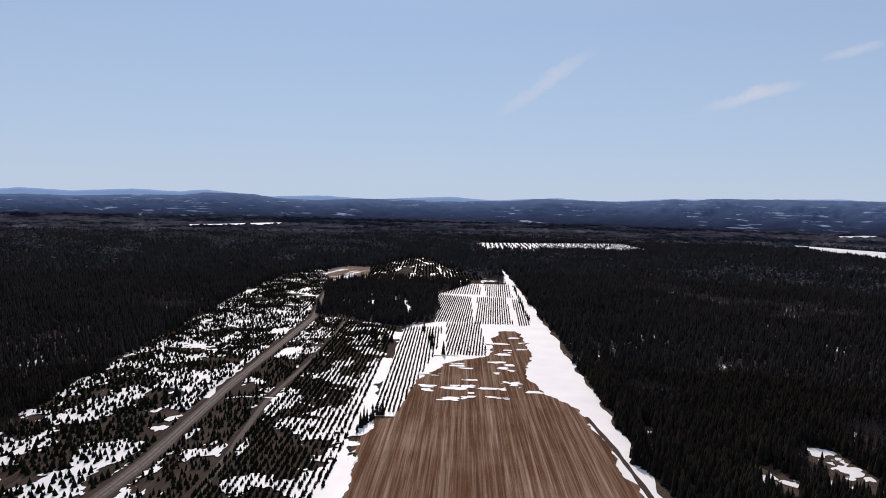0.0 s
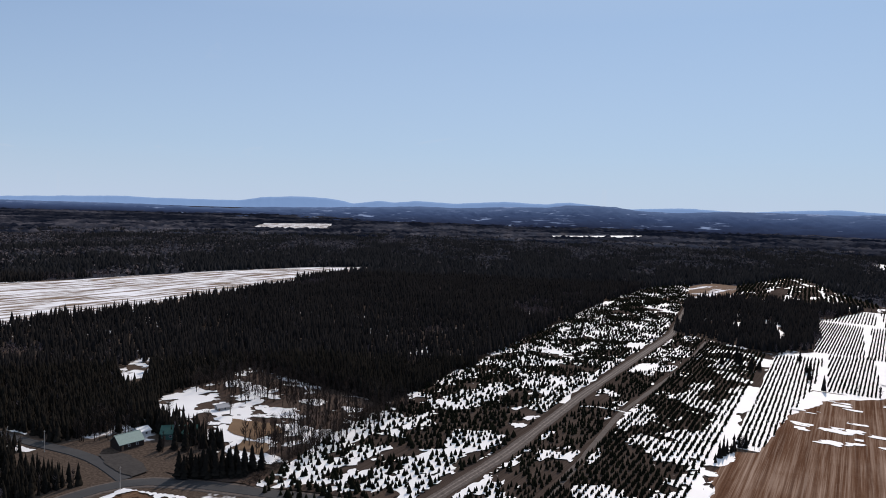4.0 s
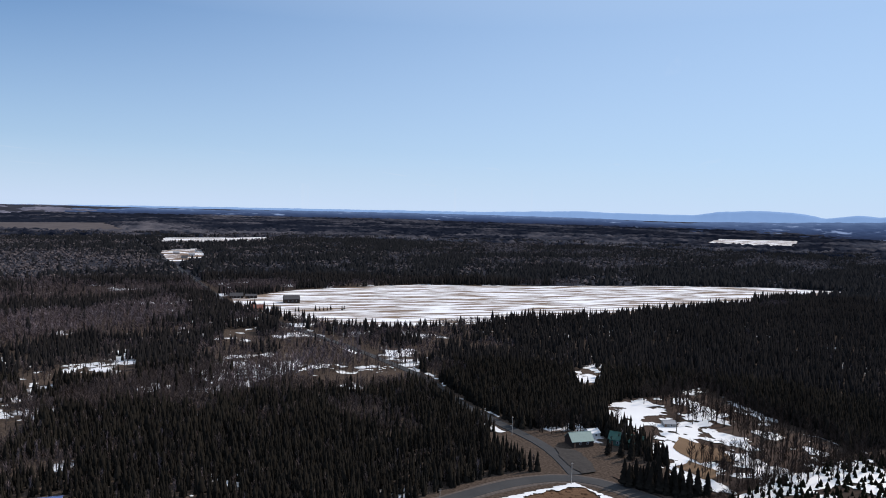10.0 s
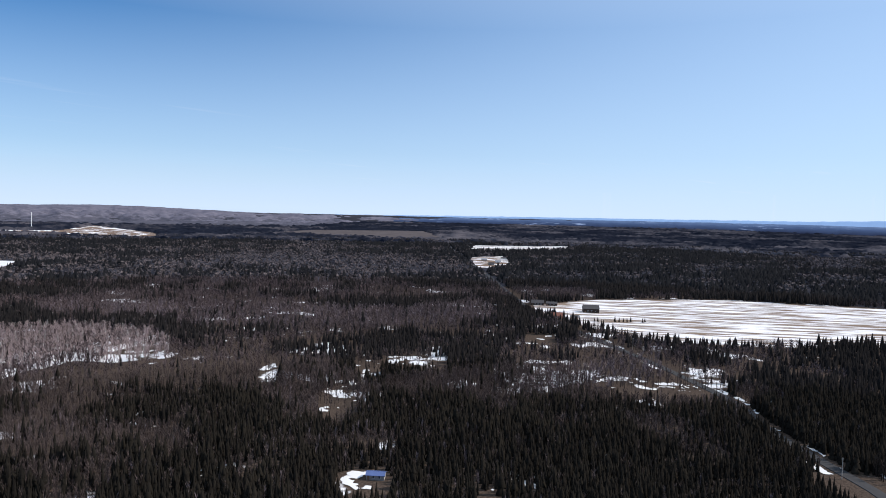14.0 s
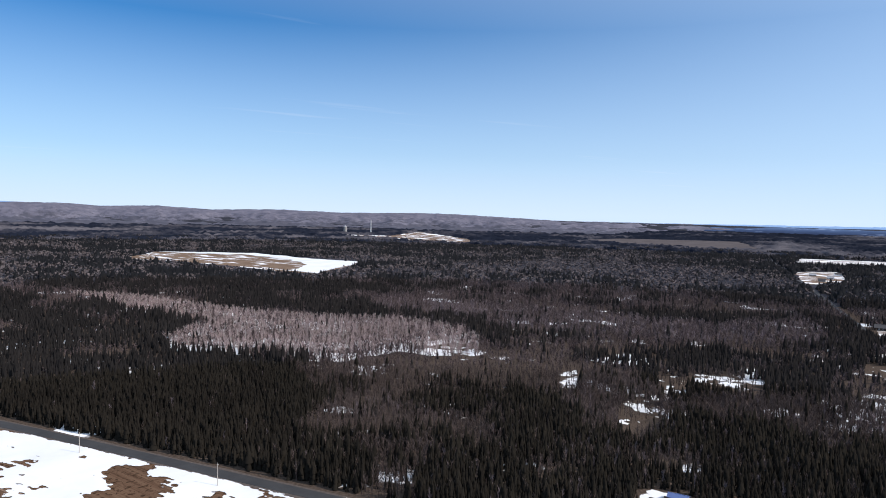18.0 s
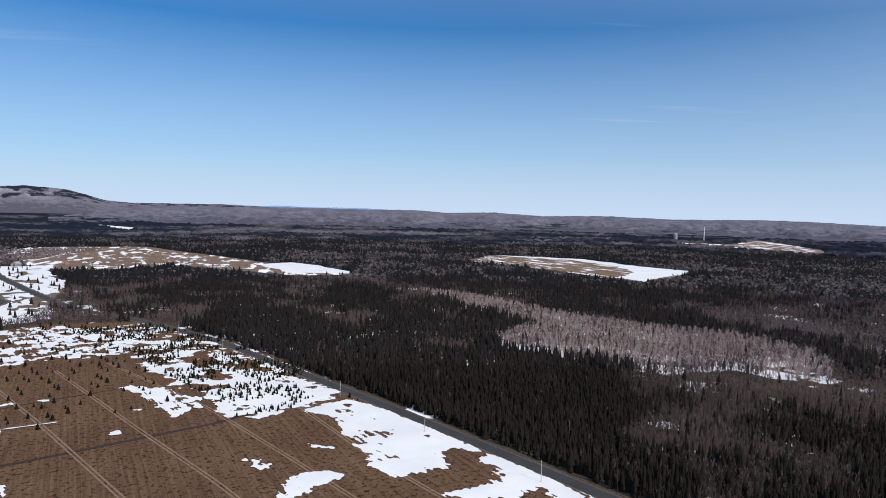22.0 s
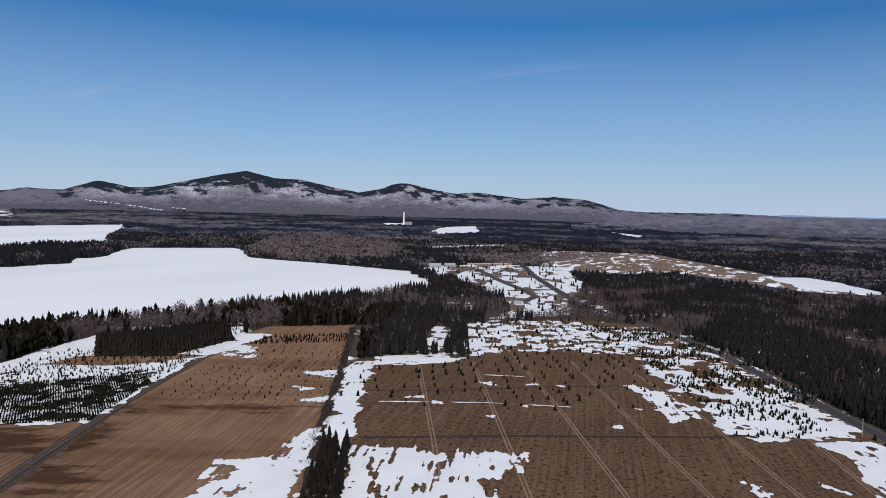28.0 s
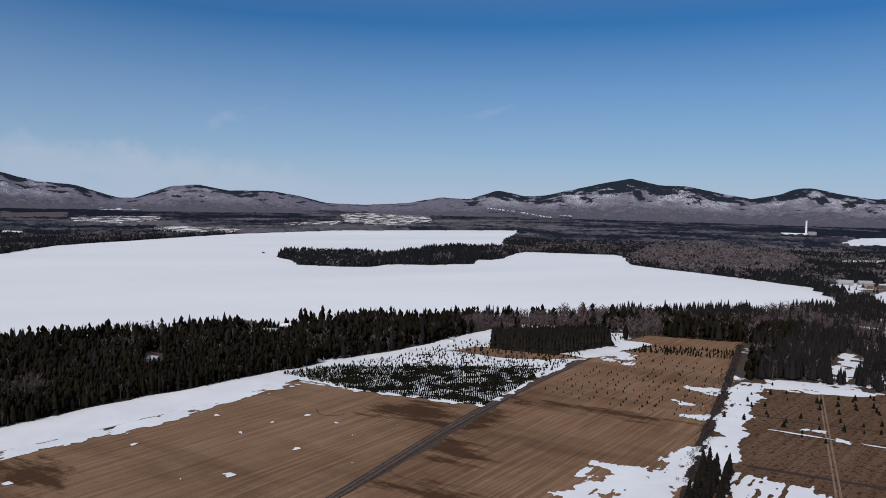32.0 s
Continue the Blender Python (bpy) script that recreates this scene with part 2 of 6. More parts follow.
M_FIELD_K = field_mat("tan_field", (0.09, 0.046, 0.026), (0.185, 0.108, 0.064), (0.3, 0.2, 0.126), 0.76, 0.045, 0.5, 1, crop=0.5, stains=0.5, spots=[(236, -318, 34, 26, 20), (330, -120, 60, 30, 0)])
M_FIELD_H = field_mat("tan_mown_field", (0.09, 0.045, 0.026), (0.185, 0.105, 0.062), (0.3, 0.196, 0.122), None, 0.045, 0.5, 2, crop=0.5, stains=0.55, spots=[(186, -276, 26, 18, 10), (150, -389, 70, 9, 10), (206, -330, 14, 44, 0), (150, -230, 60, 12, 5)])
M_STRIPED = field_mat("striped_field", (0.11, 0.08, 0.06), (0.19, 0.14, 0.105), (0.28, 0.215, 0.165), 0.5, 0.07, 0.2, 4, (1.5, 0.2, 1), soft=0.06)
M_TOWN = field_mat("town_lots", (0.04, 0.033, 0.032), (0.075, 0.06, 0.054), (0.13, 0.1, 0.085), 0.54, 0.035, 0.2, 30, (1, 0.5, 1), soft=0.03)
M_HALF = field_mat("half_snowy_field", (0.1, 0.066, 0.05), (0.165, 0.115, 0.086), (0.24, 0.18, 0.14), 0.55, 0.022, 0.2, 20, (1.6, 0.5, 1), soft=0.02)
M_VILLAGE = field_mat("village_grass", (0.075, 0.055, 0.045), (0.13, 0.095, 0.075), (0.2, 0.15, 0.12), None, 0.035, 0.2, 70)
M_FAR_GRASS = field_mat("far_grass", (0.1, 0.066, 0.047), (0.165, 0.113, 0.081), (0.24, 0.175, 0.128), 0.57, 0.028, 0.15, 10, (1.5, 0.4, 1), soft=0.03)
M_YARD = field_mat("snowy_yard", (0.034, 0.024, 0.019), (0.07, 0.05, 0.04), (0.12, 0.09, 0.072), None, 0.07, None, 0, (1, 1, 1), soft=0.03)
k = Mat("asphalt", 0.9, 0, 0.25)
_f, _g = k.noise(3, 4), k.noise(0.08, 3)
M_ROAD = k.colour(k.mix(0.5, k.ramp(_f, (0.3, (0.026, 0.026, 0.028)), (0.7, (0.042, 0.041, 0.042))), k.ramp(_g, (0.35, (0.027, 0.027, 0.028)), (0.65, (0.05, 0.048, 0.047))))).m
M_TRACK_EARTH = plain("dark_earth_track", (0.05, 0.034, 0.026), 0.95, 0, 0.4, 0.5)
M_RUT_GRAVEL = plain("rut_gravel", (0.14, 0.115, 0.1), 0.95, 0, 0.35, 0.5)
M_RUT_EARTH = plain("rut_earth", (0.1, 0.07, 0.052), 0.95, 0, 0.35, 0.5)
M_GRAVEL = plain("gravel_track", (0.082, 0.066, 0.057), 0.95, 0, 0.35, 0.7)
M_CONIFER = leaf_mat("conifer", (0.0085, 0.0076, 0.0068), (0.022, 0.019, 0.0152))
M_YOUNG = leaf_mat("young_conifer", (0.0042, 0.0046, 0.0034), (0.0135, 0.0138, 0.0085))
M_BARE = leaf_mat("bare_twigs", (0.034, 0.026, 0.0235), (0.15, 0.115, 0.107), 0.7)
# conifer and twig copies for far trees, blued in colour for haze
M_CONIFER_HAZED = leaf_mat("hazed_conifer", (0.0098, 0.0092, 0.0094), (0.0225, 0.0203, 0.0196))
M_CONIFER_FAR_HAZED = leaf_mat("far_hazed_conifer", (0.0085, 0.009, 0.0105), (0.0205, 0.0208, 0.0225))
M_BARE_HAZED = leaf_mat("hazed_bare_twigs", (0.06, 0.046, 0.046), (0.13, 0.1, 0.101), 0.35)
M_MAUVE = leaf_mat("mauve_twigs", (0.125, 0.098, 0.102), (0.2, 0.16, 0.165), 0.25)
M_BARE_FAR_HAZED = leaf_mat("far_hazed_bare_twigs", (0.075, 0.062, 0.063), (0.145, 0.123, 0.123), 0.35)
M_CEDAR = leaf_mat("cedar", (0.0055, 0.005, 0.0035), (0.02, 0.0165, 0.0105))
M_THICKET = leaf_mat("thicket_twigs", (0.27, 0.205, 0.195), (0.42, 0.335, 0.32), 0.4)
# twig copy darkened for the backlit yard trees; the dark brush shares it
M_BARE_DARK_BACKLIT = leaf_mat("dark_backlit_twigs", (0.022, 0.016, 0.013), (0.07, 0.053, 0.045))
M_BIRCH = leaf_mat("birch_bark", (0.28, 0.24, 0.22), (0.56, 0.52, 0.49))
M_TRUNK = plain("bark", (0.09, 0.07, 0.055))


# ---- making things ----
def lay(p):
    """Land past 2.5 km is drawn in towards the eye, so that the horizon stays within 5 km."""
    p = np.asarray(p, float)
    d = np.maximum(np.hypot(p[..., 0], p[..., 1]), 1e-6)
    s = np.where(d < 2500, d, 2500 + 2250 * (1 - 2500 / np.maximum(d, 2500))) / d
    e = np.array((0, 0, H))
    return e + (p - e) * s[..., None]


def mesh_from(name, verts, tris, mats, idx=None):
    me = bpy.data.meshes.new(name)
    verts, tris = np.asarray(verts, np.float32), np.asarray(tris, np.int32)
    me.vertices.add(len(verts))
    me.vertices.foreach_set("co", verts.ravel())
    me.loops.add(tris.size)
    me.loops.foreach_set("vertex_index", tris.ravel())
    me.polygons.add(len(tris))
    me.polygons.foreach_set("loop_start", np.arange(len(tris), dtype=np.int32) * 3)
    for m in mats:
        me.materials.append(m)
    if idx is not None:
        me.polygons.foreach_set("material_index", np.asarray(idx, np.int32))
    me.update(calc_edges=True)
    return me


def part(name, bm, material, parent=None, label=""):
    me = bpy.data.meshes.new(name)
    bm.to_mesh(me)
    bm.free()
    me.materials.append(material)
    ob = new(name, me)
    ob.parent = parent
    if label:
        ob["label"] = label
    return ob


def inside(poly, x, y):
    px, py = np.array(poly, float).T
    r = np.zeros(np.shape(x), bool)
    for i in range(len(px)):
        j = i - 1
        c = (py[i] > y) != (py[j] > y)
        r ^= c & (x < (px[j] - px[i]) * (y - py[i]) / (py[j] - py[i] + 1e-12) + px[i])
    return r


def vnoise(x, y, scale, seed=0):
    """Smooth value noise, 0 to 1, over arrays of places."""
    u, v = np.asarray(x) / scale, np.asarray(y) / scale
    i, j = np.floor(u).astype(np.int64), np.floor(v).astype(np.int64)
    f, g = u - i, v - j
    f, g = f * f * (3 - 2 * f), g * g * (3 - 2 * g)

    def h(a, b):
        n = (a * 374761393 + b * 668265263 + seed * 974634777) & 0x7FFFFFFF
        n = ((n ^ (n >> 13)) * 1274126177) & 0x7FFFFFFF
        return ((n ^ (n >> 16)) & 0xFFFF) / 65535.0
    return (h(i, j) * (1 - f) + h(i + 1, j) * f) * (1 - g) + (h(i, j + 1) * (1 - f) + h(i + 1, j + 1) * f) * g


def outline(pts, step=8.0, rough=0.0, grain=14.0, seed=0):
    """The closed outline through pts, cut into short steps and made uneven by up to rough metres."""
    out = []
    for a, b in zip(pts, pts[1:] + pts[:1]):
        n = max(1, int(math.hypot(b[0] - a[0], b[1] - a[1]) / step))
        out += [(a[0] + (b[0] - a[0]) * i / n, a[1] + (b[1] - a[1]) * i / n) for i in range(n)]
    o = np.array(out)
    if rough:
        grain = max(grain, 2.2 * rough)
        dx, dy = (sum(w * (vnoise(o[:, 0], o[:, 1], grain / q, seed + q + c) - 0.5) for q, w in ((1, 1.0), (3, 0.4), (8, 0.16))) for c in (0, 50))
        o = o + rough * 1.4 * np.stack([dx, dy], 1)
    return o


STACK = [0.0]


def sheet(name, pts, z, mat, label, category, rough=0.0, grain=14.0, step=8.0, thick=0.0, seed=0, group=""):
    STACK[0] += 0.004
    z += STACK[0] * 0.5
    o = outline(list(pts), step, rough, grain, seed)
    bm = bmesh.new()
    top = [bm.verts.new(v) for v in lay(np.column_stack([o, np.full(len(o), z)]))]
    f = bm.faces.new(top)
    f.normal_update()
    if f.normal.z < 0:
        f.normal_flip()
    if thick:
        low = [bm.verts.new(v) for v in lay(np.column_stack([o, np.full(len(o), z - thick)]))]
        for i in range(len(top)):
            bm.faces.new((top[i - 1], top[i], low[i], low[i - 1]))
    bmesh.ops.triangulate(bm, faces=[f])
    ob = part(name, bm, mat)
    return tagged(ob, label, category, group, "structure")


def ribbon(name, pts, width, z, mat, label, category, crown=0.0, step=10.0, wobble=0.0):
    """A road or track along the line pts."""
    line = []
    for a, b in zip(pts, pts[1:]):
        n = max(1, int(math.hypot(b[0] - a[0], b[1] - a[1]) / step))
        line += [(a[0] + (b[0] - a[0]) * i / n, a[1] + (b[1] - a[1]) * i / n) for i in range(n)]
    line.append(pts[-1])
    for _ in range(3):
        line = [line[0]] + [tuple((line[i - 1][k] + 2 * line[i][k] + line[i + 1][k]) / 4 for k in (0, 1)) for i in range(1, len(line) - 1)] + [line[-1]]
    bm = bmesh.new()
    rows = []
    for i, p in enumerate(line):
        a, b = line[max(0, i - 1)], line[min(len(line) - 1, i + 1)]
        d = Vector((b[0] - a[0], b[1] - a[1])).normalized()
        w = width / 2 * (1 + wobble * (noise.noise(Vector((i * 0.4, 3, 0)))))
        rows.append([bm.verts.new(lay((p[0] - d.y * s * w, p[1] + d.x * s * w, z + (crown if s == 0 else 0) - (0.25 if abs(s) > 1 else 0)))) for s in (-1.08, -1, 0, 1, 1.08)])
    for a, b in zip(rows, rows[1:]):
        for i in range(4):
            bm.faces.new((a[i + 1], a[i], b[i], b[i + 1]))
    ob = part(name, bm, mat)
    return tagged(ob, label, category, "", "structure")


def edge_distance(poly, x, y):
    """Metres inside (+) or outside (-) a polygon."""
    d = np.full(np.shape(x), 1e9)
    for a, b in zip(poly, poly[1:] + poly[:1]):
        dx, dy = b[0] - a[0], b[1] - a[1]
        t = np.clip(((x - a[0]) * dx + (y - a[1]) * dy) / (dx * dx + dy * dy + 1e-9), 0, 1)
        d = np.minimum(d, np.hypot(x - a[0] - t * dx, y - a[1] - t * dy))
    return np.where(inside(poly, x, y), d, -d)


def level(x, y, grain, seed, furrow=0.0):
    """Uneven ground, about -1 to 1, at several sizes; furrow adds lines along y."""
    f = sum(w * (vnoise(x, y, grain / q, seed + int(q)) - 0.5) for q, w in ((1, 1.3), (2.7, 0.7), (7, 0.4)))
    return f + furrow * (vnoise(x * 4, y * 0.35, 5.0, seed + 77) - 0.5)


def near_line(pts, x, y, w):
    r = np.zeros(x.shape, bool)
    for a, b in zip(pts, pts[1:]):
        dx, dy = b[0] - a[0], b[1] - a[1]
        t = np.clip(((x - a[0]) * dx + (y - a[1]) * dy) / (dx * dx + dy * dy), 0, 1)
        r |= np.hypot(x - a[0] - t * dx, y - a[1] - t * dy) < w
    return r


def snow_cover(name, poly, label, cell, depth, z=0.18, mat=None, category="snow", group="snow patches"):
    """Snow lying where depth(x, y) > 0 inside poly, cut out along its melting edge and thinned to nothing there."""
    px, py = np.array(poly, float).T
    gx, gy = np.arange(px.min() - 12, px.max() + 12, cell), np.arange(py.min() - 12, py.max() + 12, cell)
    X, Y = np.meshgrid(gx, gy, indexing="ij")
    X, Y = X + rng.uniform(-0.25, 0.25, X.shape) * cell, Y + rng.uniform(-0.25, 0.25, X.shape) * cell
    S = depth(X, Y) - 3 * near_line(ROAD_S, X, Y, 4.6)
    m = len(gy)
    i, j = np.meshgrid(np.arange(len(gx) - 1), np.arange(m - 1), indexing="ij")
    a = (i * m + j).ravel()
    T = np.concatenate([np.stack([a, a + m, a + m + 1], 1), np.stack([a, a + m + 1, a + 1], 1)])
    P = np.stack([X.ravel(), Y.ravel(), np.zeros(X.size)], 1)
    s = S.ravel()
    up = s[T] > 0
    count = up.sum(1)
    out = [P[T[count == 3]]]
    for n, flip in ((1, False), (2, True)):
        t, u = T[count == n], up[count == n]
        if not len(t):
            continue
        k = np.argmax(u if n == 1 else ~u, 1)
        r = np.arange(len(t))
        A, B, C = t[r, k], t[r, (k + 1) % 3], t[r, (k + 2) % 3]
        ab, ac = s[A] / (s[A] - s[B]), s[A] / (s[A] - s[C])
        Q, R = P[A] + (P[B] - P[A]) * ab[:, None], P[A] + (P[C] - P[A]) * ac[:, None]
        out += [np.stack([P[A], Q, R], 1)] if n == 1 else [np.stack([Q, P[B], P[C]], 1), np.stack([Q, P[C], R], 1)]
    V = np.concatenate(out).reshape(-1, 3)
    if not len(V):
        return None
    key = np.round(V[:, :2] * 50).astype(np.int64)
    _, first, back = np.unique(key[:, 0] * 10000019 + key[:, 1], return_index=True, return_inverse=True)
    V = V[first]
    STACK[0] += 0.004
    V[:, 2] = z + STACK[0] * 0.5 + 0.12 * np.clip(depth(V[:, 0], V[:, 1]), 0, 1)
    F = back.reshape(-1, 3)
    F = F[(F[:, 0] != F[:, 1]) & (F[:, 1] != F[:, 2]) & (F[:, 0] != F[:, 2])]
    ob = new(name, mesh_from(name, lay(V), F, [mat or M_SNOW]))
    return tagged(ob, label, category, group, "structure")


rng = np.random.default_rng(7)


# ---- the lie of the land ----
FIELD_A = [(-44, 150), (-53, 271), (-55, 346), (-54, 370), (-43, 381), (-40, 412), (-38, 452), (-22, 507), (-12, 522), (13, 541), (19, 616), (28, 654), (41, 655), (45, 599), (45, 535), (38, 474), (46, 439), (58, 420), (65, 395), (67, 363), (70, 322), (71, 299), (77, 150)]
SNOW_A = [(-40, 377), (-39, 498), (-29, 538), (13, 541), (18, 672), (57, 680), (46, 856), (46, 1441), (57, 1161), (71, 771), (79, 446), (81, 284), (84, 150), (70, 150), (67, 290), (60, 390), (34, 455), (34, 515), (-19, 506), (-33, 448)]
ROWS_LAND = [(-66, 656), (-57, 380), (-40, 379), (-30, 540), (12, 541), (60, 680), (50, 880), (52, 1042), (-5, 1040), (-48, 903), (-39, 694)]
PLANT_C = [(-147, 236), (-150, 260), (-155, 426), (-171, 702), (-131, 692), (-66, 656), (-57, 380), (-52, 270), (-44, 150), (-140, 150)]
PLANT_D = [(-214, 197), (-227, 253), (-243, 341), (-262, 534), (-297, 886), (-298, 1107), (-258, 1204), (-200, 908), (-164, 700), (-155, 426), (-143, 296), (-147, 236), (-146, 205)]
TRACK = [(-146, 205), (-147, 236), (-146, 296), (-155, 426), (-164, 700), (-197, 911)]
BLOCK_E = [(-160, 704), (-219, 1039), (-189, 1090), (-116, 1007), (-54, 943), (-40, 693)]
FAR_BROWN = [(-278, 1009), (-267, 1130), (-235, 1266), (-182, 1255), (-176, 1160), (-118, 1076), (-119, 1012), (-166, 1039), (-216, 988), (-233, 952)]
HOME = [(-357, 249), (-362, 280), (-374, 348), (-287, 339), (-238, 329), (-229, 272), (-220, 230), (-239, 216), (-286, 229), (-309, 229)]
FIELD_F = [(-892, 69), (-979, 176), (-1014, 360), (-971, 536), (-947, 744), (-888, 951), (-783, 1084), (-760, 845), (-670, 559), (-670, 356), (-640, 214), (-700, 134), (-760, 102)]
ROAD_N = [(-264, 174), (-295, 181), (-312, 182), (-334, 174), (-351, 174), (-391, 168), (-454, 171), (-514, 158), (-571, 145), (-676, 114), (-874, 66), (-1189, 35), (-1512, 1), (-2099, -68), (-2910, -143), (-4709, -327)]
ROAD_S = [(-120, -1700), (-53, -1542), (-69, -1273), (-87, -1088), (-107, -939), (-117, -875), (-135, -816), (-151, -780), (-164, -739), (-180, -678), (-196, -598), (-204, -500), (-211, -426), (-217, -362), (-220, -310), (-223, -260), (-226, -205), (-230, -130), (-240, 20), (-256, 108), (-266, 140), (-264, 174), (-246, 185), (-219, 194), (-160, 215)]
TRIANGLE = [(-250, 118), (-256, 168), (-228, 178), (-200, 150), (-215, 110)]
BRUSH = [(-565, -839), (-593, -722), (-579, -567), (-594, -461), (-637, -379), (-616, -295), (-574, -261), (-522, -237), (-500, -270), (-510, -303), (-442, -320), (-424, -376), (-404, -455), (-417, -491), (-509, -530), (-516, -647)]
SNOW_S = [(-1062, -1354), (-1228, -1474), (-1306, -1362), (-1371, -1260), (-1316, -1043), (-1315, -909), (-1259, -871), (-1022, -796), (-1010, -892), (-1050, -1110), (-1050, -1196), (-1020, -1307)]
FAR_S = [(-2700, -1936), (-2812, -1750), (-3538, -2007), (-2787, -1323), (-2307, -1095), (-2364, -1290), (-2382, -1482), (-2438, -1733)]
SNOW_W = [(-606, -1409), (-627, -1326), (-629, -1174), (-604, -1129), (-550, -1165), (-514, -1197), (-520, -1380)]
FIELD_G = [(110, -520), (95, -533), (41, -533), (18, -559), (26, -710), (-78, -771), (-164, -742), (-205, -600), (-214, -468), (-218, -317), (-222, -180), (-210, -60), (60, -60), (70, -271), (86, -341)]
FIELD_H = [(203, -600), (142, -667), (114, -500), (91, -349), (76, -271), (70, -60), (185, -60), (197, -261), (216, -404), (222, -518)]
NURSERY = [(370, -329), (303, -326), (219, -351), (219, -372), (229, -500), (260, -473), (331, -466)]
FIELD_K = [(352, -140), (344, -190), (345, -242), (347, -318), (303, -326), (219, -351), (194, -200), (185, -60), (350, -60)]
SNOW_K = [(392, -60), (392, -156), (386, -231), (376, -334), (359, -441), (348, -575), (312, -516), (332, -451), (347, -318), (343, -241), (352, -140), (352, -60)]
NORTH_K = [(232, -495), (262, -473), (331, -455), (350, -450), (348, -575), (300, -620), (205, -610), (224, -520)]
BLOCK_L = [(302, -502), (318, -528), (250, -621), (228, -579), (251, -513)]
LAKE = [(630, -252), (518, -460), (334, -711), (86, -985), (88, -1035), (157, -1279), (299, -1360), (550, -1490), (653, -1737), (700, -1794), (915, -1672), (880, -1527), (832, -1417), (832, -1351), (855, -1333), (792, -1227), (830, -1132), (893, -1086), (891, -1000), (929, -959), (1005, -933), (1079, -983), (1188, -1037), (1238, -1095), (1292, -1162), (1181, -1253), (1068, -1298), (1096, -1373), (1089, -1434), (1182, -1566), (1159, -1657), (1039, -1769), (1281, -2197), (1572, -2817), (1844, -3285), (2217, -2297), (2109, -1598), (1785, -845), (1578, -634), (1400, -200), (1000, 300), (700, 100)]
VILLAGE = [(158, -1330), (100, -1440), (30, -1492), (-53, -1483), (-150, -1470), (-140, -1100), (-108, -951), (-78, -815), (-33, -768), (-17, -773), (-11, -935), (43, -1075), (87, -1165)]
FIELD_M = [(-100, -1851), (-196, -2075), (-324, -2077), (-453, -2050), (-537, -1566), (-596, -1116), (-496, -1132), (-438, -1277), (-362, -1420), (-212, -1357), (-134, -1419)]
BEYOND_L = [(290, -600), (270, -632), (240, -655), (228, -630), (235, -596), (250, -600)]
H_END = [(229, -596), (221, -655), (140, -682), (134, -626)]
ROADSIDE = [(-1807, -14), (-1884, 77), (-1740, 80), (-1599, 77), (-1452, 1)]
ROAD_FIELD = [(-2441, -10), (-2524, 342), (-2318, 305), (-2078, 102), (-2127, 0)]
BACK_E = [(-140, 1500), (-110, 1500), (-31, 1233), (47, 1046), (-56, 1046), (-100, 1030), (-170, 1100), (-190, 1250)]
CLEAR_E = [[(-102, 878), (-80, 833), (-68, 747), (-72, 722), (-86, 800), (-100, 848)], [(-128, 812), (-122, 834), (-112, 812), (-118, 792)]]
CLEAR_G = [(58, -579), (63, -669), (52, -706), (39, -667), (39, -605), (40, -564)]
PALE_STANDS = [[(642, -1745), (908, -2872), (464, -2767), (247, -1853), (251, -1505), (506, -1492)], [(-881, -484), (-885, -261), (-762, -110), (-730, -232), (-732, -402)], [(-1461, -736), (-1645, -317), (-1349, -249), (-1255, -633)], [(-744, -520), (-830, -500), (-825, -420), (-740, -386), (-731, -463)]]
DARK_S = [(-225, -220), (-330, -250), (-400, -330), (-440, -560), (-480, -900), (-350, -1150), (-130, -900), (-210, -660)]
FAR_PLANT = [(2, 2164), (489, 2342), (505, 1961), (28, 1804)]
FAR_SNOW = [
    [(2200, 3900), (2500, 4100), (1850, 3400), (1600, 3350)], [(1066, 2522), (1257, 2176), (1034, 1788), (1040, 2128)], [(338, -3173), (317, -4171), (140, -4538), (75, -3239), (206, -3035)],
    [(-1209, 2822), (-963, 3402), (-903, 3109), (-1130, 2675)], [(-1500, 4400), (-1040, 5425), (-1000, 5000), (-1350, 4350)], [(-2700, 4700), (-2204, 6443), (-2100, 6000), (-2500, 4500)],
    [(199, -2031), (-32, -2284), (-31, -2188), (189, -1927)], [(-123, -1922), (-162, -1997), (-157, -1785), (-112, -1753)], [(-635, -4067), (-731, -3529), (-638, -3172)], [(2551, -1026), (2487, -1069), (2272, -976), (2365, -951)]]
FAR_OPEN = FAR_SNOW + [
    [(-2302, -14), (-2434, 329), (-2177, 232), (-2090, -8)], [(-2238, 2042), (-2710, 2588), (-2569, 2962), (-2041, 2317)], [(5579, -5779), (6377, -7043), (4663, -6285), (2835, -3889), (2447, -2984), (2819, -2968)],
    [(2648, -1641), (2771, -1884), (2375, -1885), (2131, -1665), (2132, -1450), (2321, -1461)], [(4098, -2006), (4476, -2448), (4495, -2851), (3453, -2190), (3108, -1727), (3436, -1709)],
    [(6919, -3361), (9612, -5342), (12634, -8201), (8562, -5558), (6844, -3803)], [(3069, -2715), (3385, -3507), (2681, -2778), (2630, -2364)]]
CUT_LAND = [[(-3173, -941), (-3600, -850), (-3850, -290), (-2900, -137), (-2830, -420), (-2904, -690)], [(5319, -2141), (5854, -2866), (4213, -2062), (4004, -1612)]]
